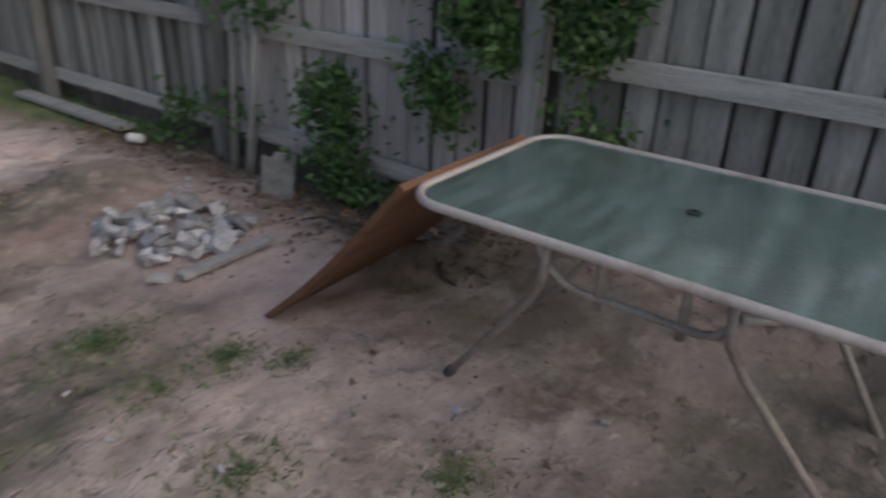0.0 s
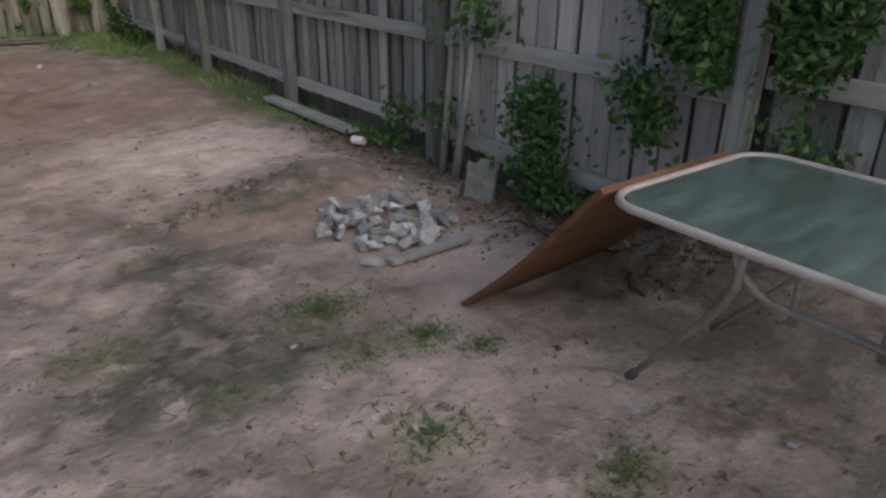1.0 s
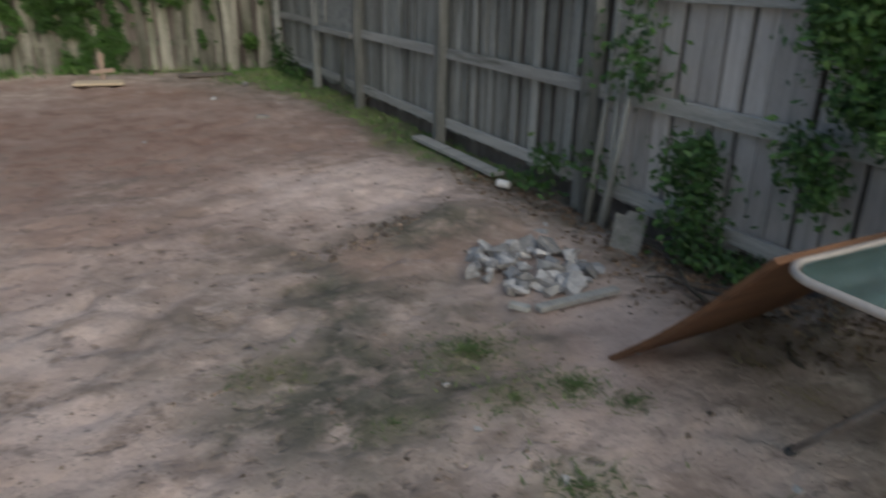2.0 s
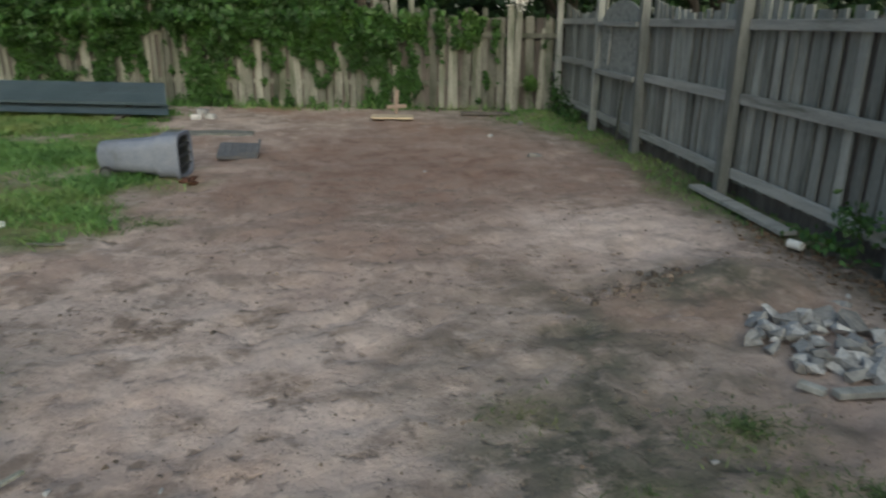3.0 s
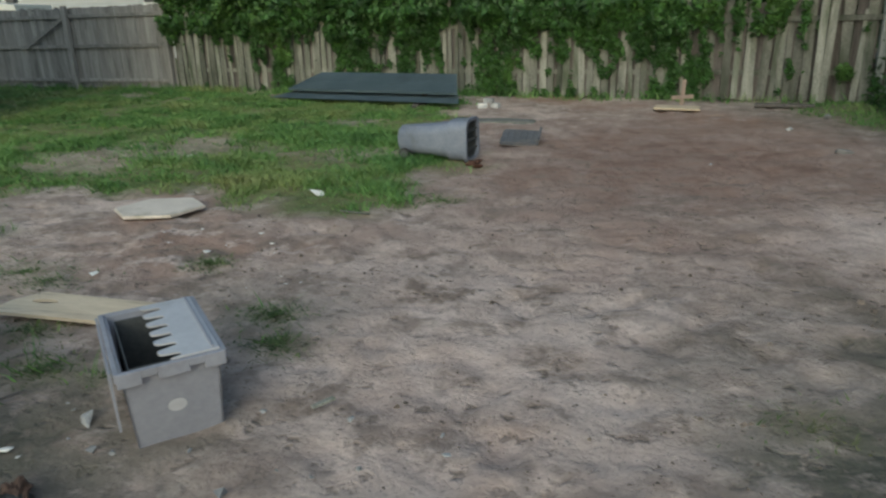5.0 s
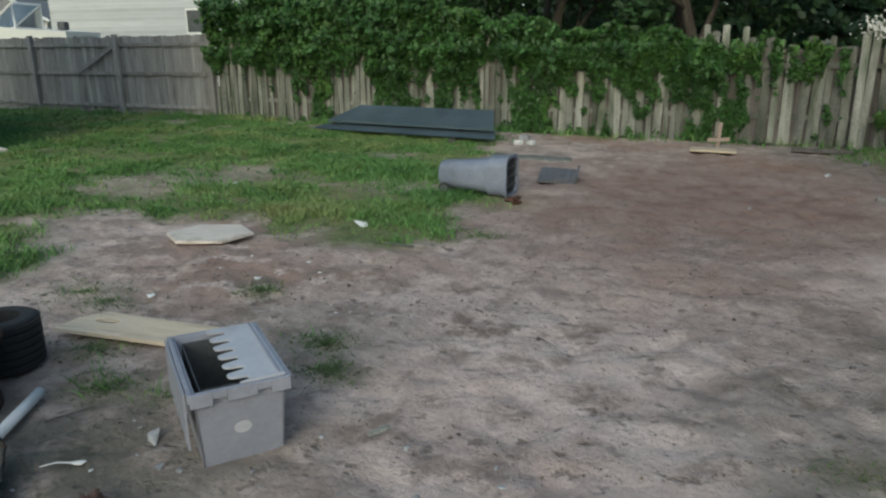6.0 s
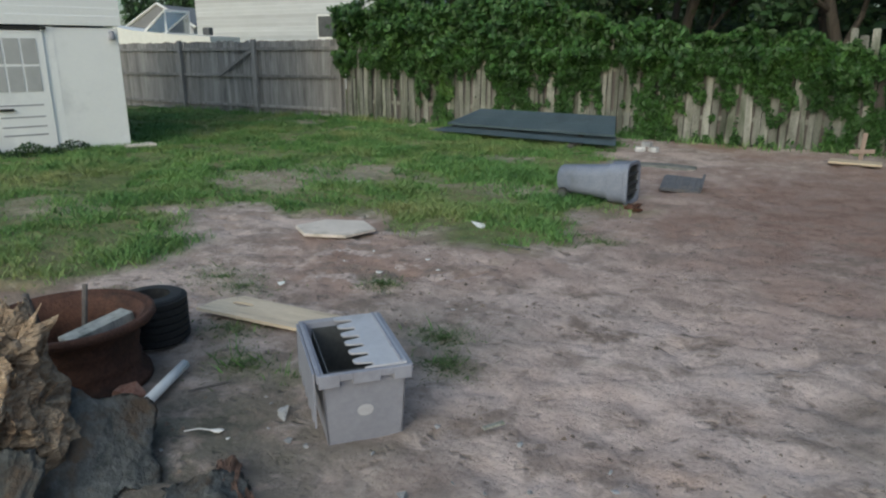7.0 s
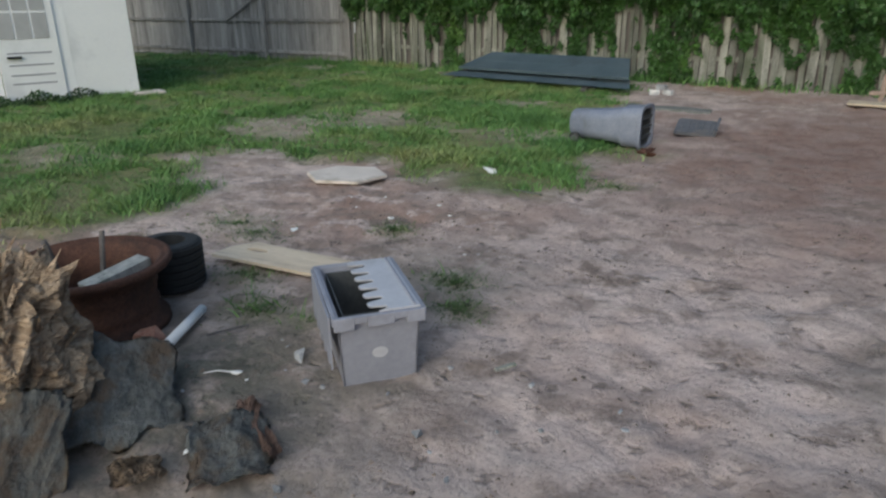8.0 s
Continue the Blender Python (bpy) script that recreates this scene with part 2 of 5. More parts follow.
def glass_material():
    """Green patterned safety glass, dusty, with painted reflection streaks."""
    m = bpy.data.materials.new("patterned_green_glass")
    m.use_nodes = True
    nt = m.node_tree
    b = nt.nodes["Principled BSDF"]
    co = nt.nodes.new("ShaderNodeTexCoord").outputs["Object"]
    dust = noise_tex(nt, co, 2.5, 6.0, 0.65, 0.4, 0.8)
    nt.links.new(mix_color(nt, dust, (0.45, 0.65, 0.62), (0.62, 0.73, 0.72)), b.inputs["Base Color"])
    # smears of lower transmission that also paint in pale sky reflections
    mp = nt.nodes.new("ShaderNodeMapping")
    mp.inputs["Rotation"].default_value = (0, 0, 0.6)
    mp.inputs["Scale"].default_value = (1.0, 5.0, 1.0)
    nt.links.new(co, mp.inputs["Vector"])
    sheen_smears = noise_tex(nt, mp.outputs[0], 2.2, 5.0, 0.6, 0.45, 0.75)
    sheen_range = nt.nodes.new("ShaderNodeMapRange")
    sheen_range.inputs["To Min"].default_value = 0.88
    sheen_range.inputs["To Max"].default_value = 0.66
    nt.links.new(sheen_smears, sheen_range.inputs["Value"])
    nt.links.new(sheen_range.outputs[0], b.inputs["Transmission Weight"])
    b.inputs["Roughness"].default_value = 0.07
    b.inputs["IOR"].default_value = 1.45
    bn = nt.nodes.new("ShaderNodeBump")
    bn.inputs["Strength"].default_value = 0.25
    bn.inputs["Distance"].default_value = 0.003
    nt.links.new(noise_tex(nt, co, 90.0, 1.0, 0.4, 0.2, 0.8), bn.inputs["Height"])
    nt.links.new(bn.outputs[0], b.inputs["Normal"])
    return m


TABLE_GLASS = glass_material()


def clear_glass():
    m = bpy.data.materials.new("clear_screen")
    m.use_nodes = True
    b = m.node_tree.nodes["Principled BSDF"]
    b.inputs["Base Color"].default_value = (0.5, 0.54, 0.56, 1)
    b.inputs["Transmission Weight"].default_value = 0.9
    b.inputs["Roughness"].default_value = 0.1
    b.inputs["IOR"].default_value = 1.2
    return m


CLEAR_GLASS = clear_glass()

# ---- building helpers ----


def part(name, bm, mat, parent=None, label="", smooth=False):
    me = bpy.data.meshes.new(name)
    bm.to_mesh(me)
    bm.free()
    return mesh_part(name, me, mat, parent, label, smooth)


def mesh_part(name, me, mat, parent=None, label="", smooth=False):
    if not me.materials:
        me.materials.append(mat)
    if smooth:
        me.polygons.foreach_set("use_smooth", [True] * len(me.polygons))
    ob = new(name, me)
    ob.parent = parent
    if label:
        tagged(ob, label)
    return ob


def thing(name, m, label, category, group="", kind=""):
    ob = new(name)
    ob.empty_display_size = 0.1
    ob.matrix_world = m
    return tagged(ob, label, category, group, kind)


def box(bm, sx, sy, sz, m=Matrix(), bevel=0.0, top=1.0):
    """A box centred on m; top: how far the upper face is drawn in or out."""
    r = bmesh.ops.create_cube(bm, size=1.0, matrix=Matrix.Diagonal((sx, sy, sz, 1)))
    vs = r["verts"]
    for v in vs:
        if v.co.z > 0:
            v.co.x *= top
            v.co.y *= top
    if bevel:
        es = list({e for v in vs for e in v.link_edges})
        out = bmesh.ops.bevel(bm, geom=es, offset=bevel, segments=2, affect="EDGES", profile=0.6)
        vs = list({v for f in out["faces"] for v in f.verts} | {v for v in vs if v.is_valid})
    bmesh.ops.transform(bm, matrix=m, verts=vs)
    return bm


def lathe(bm, profile, seg=32, m=Matrix(), closed=False):
    """Turn a profile of (radius, height) round z."""
    rings = []
    for r, z in profile:
        rings.append([bm.verts.new(m @ Vector((r * math.cos(a), r * math.sin(a), z))) for a in [2 * math.pi * k / seg for k in range(seg)]])
    pairs = list(zip(rings, rings[1:])) + ([(rings[-1], rings[0])] if closed else [])
    for a, b in pairs:
        for k in range(seg):
            bm.faces.new((a[k], a[(k + 1) % seg], b[(k + 1) % seg], b[k]))
    if not closed:
        for ring, flip in ((rings[0], True), (rings[-1], False)):
            bm.faces.new(ring[::-1] if flip else ring)
    return bm


def sweep(bm, pts, radius, seg=8, closed=False, flat=1.0, taper=None):
    """A tube along points; flat squeezes its height; taper: a radius for each point."""
    pts = [Vector(p) for p in pts]
    rings = []
    n = len(pts)
    for i, p in enumerate(pts):
        a = pts[(i - 1) % n] if (i or closed) else pts[0]
        b = pts[(i + 1) % n] if (i < n - 1 or closed) else pts[-1]
        d = (b - a).normalized()
        side = d.cross(Vector((0, 0, 1)))
        if side.length < 1e-3:
            side = Vector((1, 0, 0))
        side.normalize()
        up = side.cross(d)
        r = taper[i] if taper else radius
        rings.append([bm.verts.new(p + side * math.cos(t) * r + up * math.sin(t) * r * flat) for t in [2 * math.pi * k / seg for k in range(seg)]])
    m = n if closed else n - 1
    for i in range(m):
        a, b = rings[i], rings[(i + 1) % n]
        for k in range(seg):
            bm.faces.new((a[k], b[k], b[(k + 1) % seg], a[(k + 1) % seg]))
    if not closed:
        bm.faces.new(rings[0])
        bm.faces.new(rings[-1][::-1])
    bmesh.ops.recalc_face_normals(bm, faces=bm.faces[:])
    return bm


def chunk(bm, sx, sy, sz, rng, m=Matrix(), n=13):
    """An angular broken lump: the hull of random points."""
    vs = []
    for _ in range(n):
        v = Vector((rng.uniform(-1, 1), rng.uniform(-1, 1), rng.uniform(-1, 1)))
        v = v / max(abs(v.x), abs(v.y), abs(v.z)) * rng.uniform(0.8, 1.0)
        vs.append(bm.verts.new(m @ Vector((v.x * sx / 2, v.y * sy / 2, v.z * sz / 2))))
    out = bmesh.ops.convex_hull(bm, input=vs)
    bmesh.ops.delete(bm, geom=[g for g in out["geom_interior"] if isinstance(g, bmesh.types.BMVert)], context="VERTS")
    return bm


def slab(bm, outline, thick, z=0.0, bevel=0.0):
    """A flat slab of an outline in plan."""
    lo = [bm.verts.new((x, y, z)) for x, y in outline]
    hi = [bm.verts.new((x, y, z + thick)) for x, y in outline]
    bm.faces.new(lo[::-1])
    top = bm.faces.new(hi)
    k = len(lo)
    for i in range(k):
        bm.faces.new((lo[i], lo[(i + 1) % k], hi[(i + 1) % k], hi[i]))
    bmesh.ops.recalc_face_normals(bm, faces=bm.faces[:])
    if bevel:
        bmesh.ops.bevel(bm, geom=list(top.edges), offset=bevel, segments=2, affect="EDGES")
    return bm


def leaf_cloud(name, centres, normals, sizes, mat, parent=None, label="", rng_seed=1, droop=0.3):
    """Many small leaves, each a folded four-sided blade, as one mesh."""
    rs = np.random.RandomState(rng_seed)
    n = len(centres)
    c = np.asarray(centres, float)
    nrm = np.asarray(normals, float) + rs.normal(0, 0.55, (n, 3))
    nrm /= np.linalg.norm(nrm, axis=1)[:, None] + 1e-9
    d = rs.normal(0, 1, (n, 3))
    d[:, 2] -= droop
    d -= nrm * (d * nrm).sum(1)[:, None]
    d /= np.linalg.norm(d, axis=1)[:, None] + 1e-9
    s = np.cross(nrm, d)
    z = np.asarray(sizes, float)[:, None]
    verts = np.stack([c - d * z * 0.5, c + s * z * 0.31 - d * z * 0.12 - nrm * z * 0.1, c + d * z * 0.72 - nrm * z * 0.16, c - s * z * 0.31 - d * z * 0.12 - nrm * z * 0.1], 1).reshape(-1, 3)
    q = np.arange(n)[:, None] * 4
    faces = np.concatenate([q + [0, 1, 2], q + [0, 2, 3]], 0)
    me = bpy.data.meshes.new(name)
    me.from_pydata(verts.tolist(), [], faces.tolist())
    return mesh_part(name, me, mat, parent, label)

# ---- ground ----
TURF = [(-2.5, 13.6), (-2.2, 11.6), (-1.6, 9.6), (-1.15, 8.5), (-1.15, 7.2), (-1.15, 6.5), (-1.5, 5.9), (-1.9, 5.75), (-2.9, 6.2), (-4.5, 6.3),
        (-5.1, 5.7), (-3.9, 4.7), (-3.85, 4.0), (-4.2, 3.2), (-4.8, 2.4), (-6.0, 1.0), (-9.0, -2.0), (-40, -8), (-40, 40), (-9.0, 40), (-8.0, 14.6)]
PATCHES = [(-4.9, 8.3, 0.6), (-5.7, 7.4, 0.35), (-6.5, 5.2, 0.15), (-2.4, 8.3, 0.15), (-10.4, 13.8, 0.4), (-8.2, 13.0, 0.2), (-3.6, 10.6, 0.12)]
TUFTS = [(2.23, 3.36, 0.16, 900), (2.49, 2.92, 0.1, 420), (2.21, 2.95, 0.14, 260), (2.62, 2.72, 0.07, 160), (2.13, 2.4, 0.15, 420),
         (2.51, 1.9, 0.12, 420), (1.36, 3.55, 0.16, 160), (1.1, 2.6, 0.14, 120), (-1.14, 4.03, 0.14, 620), (-0.94, 3.7, 0.12, 520),
         (-2.27, 3.56, 0.15, 380), (-1.86, 3.2, 0.14, 420), (-1.95, 4.65, 0.12, 520), (-2.77, 4.15, 0.2, 300), (-3.1, 4.3, 0.24, 360),
         (-0.95, 6.5, 0.16, 300), (-1.24, 6.57, 0.12, 220), (-3.2, 3.6, 0.24, 300), (-1.55, 3.25, 0.12, 100), (1.7, 3.0, 0.12, 80)]
EDGE = [(3.1, 13.5), (2.6, 12.2), (3.2, 10.8), (3.45, 9.0), (3.4, 7.2), (3.55, 5.9), (4.1, 5.0), (8, 5), (8, 13.5)]


def side_of(outline, x, y):
    """How far (x, y) lies inside an outline, in metres; negative outside."""
    inside, best = False, 1e9
    k = len(outline)
    for i in range(k):
        (x0, y0), (x1, y1) = outline[i], outline[(i + 1) % k]
        if (y0 > y) != (y1 > y) and x < x0 + (y - y0) / (y1 - y0) * (x1 - x0):
            inside = not inside
        ex, ey = x1 - x0, y1 - y0
        s = max(0.0, min(1.0, ((x - x0) * ex + (y - y0) * ey) / (ex * ex + ey * ey)))
        best = min(best, (x - x0 - s * ex) ** 2 + (y - y0 - s * ey) ** 2)
    return math.sqrt(best) * (1 if inside else -1)


def clamp(v):
    return max(0.0, min(1.0, v))


def turf_at(x, y):
    wob = 0.35 * noise.noise((x * 1.1, y * 1.1, 3.0)) + 0.2 * noise.noise((x * 3.1, y * 3.1, 7.0))
    t = clamp((side_of(TURF, x, y) + wob * 1.5) / 0.5 + 0.35)
    for px, py, r in PATCHES:
        t *= 0.5 + 0.5 * clamp((math.hypot((x - px) * 0.7, y - py) - r + wob) / 0.5)
    for px, py, r, n in TUFTS:
        if abs(x - px) < 0.5 and abs(y - py) < 0.5:
            t = max(t, 0.32 * clamp(1.4 - math.hypot((x - px) / 1.3, y - py) / r + wob))
    e = clamp((side_of(EDGE, x, y) + wob * 0.7) / 0.3 + 0.2) * 0.6
    return max(t, e)


def ground_z(x, y):
    if not (-30 < x < 12 and -6 < y < 30):
        return 0.0
    near = clamp((14 - abs(y - 4)) / 4)
    z = 0.022 * noise.noise((x * 0.9, y * 0.9, 0.0)) + 0.018 * noise.noise((x * 3.3, y * 3.3, 5.0))
    lump = noise.noise((x * 8.0, y * 8.0, 9.0))
    z += 0.013 * lump + 0.008 * noise.noise((x * 17.0, y * 17.0, 2.0))
    z -= 0.032 * clamp((noise.noise((x * 5.2, y * 5.2, 21.0)) - 0.12) / 0.35) * clamp(noise.noise((x * 0.8, y * 0.8, 61.0)) * 1.5 + 0.7)
    # the low heap of dug sand behind the rubble
    d = math.hypot((x - 3.05) / 0.75, (y - 4.95) / 0.55)
    z += 0.13 * clamp(1.15 - d) ** 1.3
    # soil banked up against the fence below the table
    z += 0.2 * clamp((x - 3.35) / 0.5) * clamp((3.15 - y) / 0.5) * (1 + noise.noise((x * 4, y * 4, 33.0)) * 0.4)
    # a shallow hollow
    d = math.hypot(x - 1.26, (y - 4.08) * 1.3)
    z -= 0.04 * clamp(1 - d / 0.16)
    return z * near


def spaced(stops):
    out = [stops[0][0]]
    for (a, s), (b, _) in zip(stops, stops[1:]):
        k = max(1, round((b - a) / s))
        out += [a + (b - a) * (i + 1) / k for i in range(k)]
    return out


def build_ground():
    xs = spaced([(-400, 60), (-40, 6), (-16, 0.5), (-8, 0.1), (-3, 0.045), (4.4, 0.4), (10, 6), (40, 60), (400, 1)])
    ys = spaced([(-400, 60), (-40, 6), (-4, 0.5), (0.6, 0.045), (6.2, 0.08), (10, 0.14), (16, 0.8), (40, 6), (70, 60), (500, 1)])
    verts, turf, pale, damp_shade, red, scuffed = [], [], [], [], [], []
    for y in ys:
        for x in xs:
            inside = -30 < x < 12 and -6 < y < 30
            verts.append((x, y, ground_z(x, y)))
            turf.append(turf_at(x, y) if inside else 0.7)
            w = 0.3 * noise.noise((x * 1.7, y * 1.7, 13.0)) + 0.15 * noise.noise((x * 5, y * 5, 1.0))
            p = clamp(1.2 - math.hypot((x - 2.72) / 1.1, (y - 6.0) / 1.1) + w * 1.4)
            q = clamp(1.25 - math.hypot((x - 0.2) / 1.3, (y - 3.9) / 2.6) + w * 2.0) * 0.7
            q = max(q, clamp(1.25 - math.hypot((x - 2.6) / 0.8, (y - 3.2) / 1.0) + w) * 0.9)
            pale.append(max(min(1.0, p * 1.7), q) if inside else 0.0)
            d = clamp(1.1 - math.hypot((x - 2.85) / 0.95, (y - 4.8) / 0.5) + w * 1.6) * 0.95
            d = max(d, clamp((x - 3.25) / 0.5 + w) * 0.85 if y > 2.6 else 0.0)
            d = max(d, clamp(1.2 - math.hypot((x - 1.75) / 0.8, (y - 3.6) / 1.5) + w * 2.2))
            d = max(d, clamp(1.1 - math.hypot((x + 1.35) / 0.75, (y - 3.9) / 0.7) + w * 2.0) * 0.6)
            # mossy soil below the table, darkened further to paint in its shade
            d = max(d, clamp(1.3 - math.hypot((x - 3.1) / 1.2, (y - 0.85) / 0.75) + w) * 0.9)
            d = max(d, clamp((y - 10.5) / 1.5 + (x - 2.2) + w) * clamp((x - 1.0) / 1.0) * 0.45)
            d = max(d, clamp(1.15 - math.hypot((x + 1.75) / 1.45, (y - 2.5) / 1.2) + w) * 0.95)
            damp_shade.append(d if inside else 0.0)
            smooth = max(clamp(1.3 - math.hypot((x - 2.75) / 0.85, (y - 3.0) / 0.9) + w), clamp(1.2 - math.hypot((x - 2.7) / 1.1, (y - 6.0) / 1.0) + w), clamp((y - 7.0) / 2.5) * 0.7)
            scuffed.append(1 - 0.7 * smooth)
            red.append(clamp(1.3 - math.hypot((x - 1.0) / 2.6, (y - 8.6) / 3.4) + w * 1.5) * 0.95 * (1 - 0.85 * min(1.0, p * 1.3)) if inside else 0.0)
            red[-1] = max(red[-1], clamp(1.15 - math.hypot((x - 2.5) / 0.8, (y - 3.2) / 0.75) + w) * 0.5 if inside else 0.0)
    nx = len(xs)
    faces = [(j * nx + i, j * nx + i + 1, (j + 1) * nx + i + 1, (j + 1) * nx + i) for j in range(len(ys) - 1) for i in range(nx - 1)]
    me = bpy.data.meshes.new("ground")
    me.from_pydata(verts, [], faces)
    for name, vals in (("turf", turf), ("pale", pale), ("damp_shade", damp_shade), ("red", red), ("scuffed", scuffed)):
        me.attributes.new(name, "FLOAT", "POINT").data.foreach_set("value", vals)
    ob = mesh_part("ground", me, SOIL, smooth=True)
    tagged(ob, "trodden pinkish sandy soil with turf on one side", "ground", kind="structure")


build_ground()


def build_grass():
    """Lawn blades, denser where the turf is thick."""
    rs = random.Random(5)
    verts, faces = [], []

    def blade(x, y, h, lean):
        nonlocal verts, faces
        a = rs.uniform(0, 2 * math.pi)
        w = rs.uniform(0.0028, 0.006) * (1 + 0.1 * max(0, y - 3))
        cx, cy = math.cos(a) * w, math.sin(a) * w
        b = rs.uniform(0, 2 * math.pi)
        lx, ly = math.cos(b) * lean * h, math.sin(b) * lean * h
        z = ground_z(x, y) - 0.01
        k = len(verts)
        verts.extend([(x - cx, y - cy, z), (x + cx, y + cy, z), (x + cx * 0.7 + lx * 0.4, y + cy * 0.7 + ly * 0.4, z + h * 0.6),
                      (x - cx * 0.7 + lx * 0.4, y - cy * 0.7 + ly * 0.4, z + h * 0.6), (x + lx, y + ly, z + h)])
        faces.extend([(k, k + 1, k + 2, k + 3), (k + 3, k + 2, k + 4)])
    made = 0
    while made < 260000:
        x, y = rs.uniform(-17, -0.9), rs.uniform(1.5, 15.3)
        if rs.random() > 1.0 - 0.05 * max(0, -x - 6):
            continue
        t = turf_at(x, y)
        thick = clamp(noise.noise((x * 0.9, y * 0.9, 31.0)) * 1.4 + noise.noise((x * 2.9, y * 4.2, 11.0)) * 1.3 + 0.5)
        if rs.random() > t * t * (0.3 + 0.7 * thick):
            continue
        blade(x, y, rs.uniform(0.03, 0.085) * (0.35 + 1.15 * thick), rs.uniform(0.5, 1.5))
        made += 1
    made = 0
    while made < 4800:
        x, y = rs.uniform(2.6, 4.3), rs.uniform(5.0, 13.4)
        if rs.random() > turf_at(x, y) ** 2:
            continue
        blade(x, y, rs.uniform(0.02, 0.08), rs.uniform(0.3, 1.2))
        made += 1
    # weeds along the foot of the fences and the house
    for _ in range(5200):
        x = rs.uniform(-16, 3.6)
        if x > -2.0 and rs.random() < 0.72:
            continue
        y = (13.15 - 0.135 * (x - 3.95) if x > -9.7 else 15.0 - 0.08 * (x + 9.7)) - 0.08 - abs(rs.gauss(0, 0.14))
        if noise.noise((x * 1.7, 3.0, 40.0)) + rs.uniform(-0.3, 0.5) > 0:
            blade(x, y, rs.uniform(0.05, 0.2), rs.uniform(0.2, 0.8))
    for _ in range(900):
        u = rs.uniform(-0.2, 2.4)
        blade(-9.9 - 0.376 * u + 0.926 * rs.uniform(0.05, 0.2), 8.95 - 0.926 * u - 0.376 * rs.uniform(0.05, 0.2), rs.uniform(0.04, 0.14), rs.uniform(0.2, 0.8))
    me = bpy.data.meshes.new("grass")
    me.from_pydata(verts, [], faces)
    tagged(mesh_part("grass", me, GRASS), "green patchy lawn grass", "grass", kind="stuff")
    verts, faces = [], []
    # tufts in the bare soil
    for tx, ty, r, n in TUFTS:
        for _ in range(n):
            a, d = rs.uniform(0, 6.283), r * 1.15 * abs(rs.gauss(0, 0.75))
            blade(tx + math.cos(a) * d * 1.3, ty + math.sin(a) * d, rs.uniform(0.012, 0.034), rs.uniform(0.8, 2.4))
    me = bpy.data.meshes.new("weed_tufts")
    me.from_pydata(verts, [], faces)
    tagged(mesh_part("weed_tufts", me, WEED), "low dull green weed tufts in bare soil", "weeds", kind="stuff")


build_grass()

# ---- fences ----
RNG = random.Random(11)


def board_mesh(w, h, t, cut, rng):
    """One upright fence board: worn corners, standing on z = 0, w along x."""
    bm = bmesh.new()
    hw = w / 2
    out = [(-hw, 0), (hw, rng.uniform(0, 0.02)), (hw, h - cut), (hw - cut, h), (-hw + cut, h + rng.uniform(-0.012, 0.012)), (-hw, h - cut)]
    f = [bm.verts.new((x, -t / 2, z)) for x, z in out]
    b = [bm.verts.new((x, t / 2, z)) for x, z in out]
    bm.faces.new(f)
    bm.faces.new(b[::-1])
    for i in range(6):
        bm.faces.new((f[i], b[i], b[(i + 1) % 6], f[(i + 1) % 6]))
    bmesh.ops.recalc_face_normals(bm, faces=bm.faces[:])
    me = bpy.data.meshes.new("board")
    bm.to_mesh(me)
    bm.free()
    return me


def stick_mesh(name, sx, sy, sz, bevel):
    bm = bmesh.new()
    box(bm, sx, sy, sz, bevel=bevel)
    me = bpy.data.meshes.new(name)
    bm.to_mesh(me)
    bm.free()
    return me


def fence_boards(parent, start, end, mat, width, gap, height, base, thick=0.018, cut=0.0, wave=None, ragged=0.02, rng=RNG, lean=0.6, uneven=0.0, missing=0.0):
    """Boards side by side along a line in plan; height and base follow wave(s) where given."""
    a, b = Vector(start), Vector(end)
    length = (b - a).length
    ang = math.degrees(math.atan2(b.y - a.y, b.x - a.x))
    meshes = {}
    s = width / 2
    while s < length:
        h = height + (wave(s) if wave else 0) + rng.uniform(-ragged, ragged)
        key = (round(h / 0.012), rng.randrange(2))
        if key not in meshes:
            meshes[key] = board_mesh(width, key[0] * 0.012, thick, cut, rng)
        p = a.lerp(b, s / length)
        wide = 1 + rng.uniform(-uneven, uneven)
        if missing and rng.random() < missing:
            s += width
            continue
        ob = mesh_part("board", meshes[key], mat, parent)
        ob.matrix_local = parent.matrix_world.inverted() @ pose(p.x, p.y, base + rng.uniform(-0.02, 0.02), rng.uniform(-0.5, 0.5), rng.uniform(-lean, lean), ang + rng.uniform(-1.5, 1.5)) @ Matrix.Diagonal((wide, 1, 1, 1))
        s += width * wide + gap * rng.uniform(0.3, 1.8)


FX = 3.95


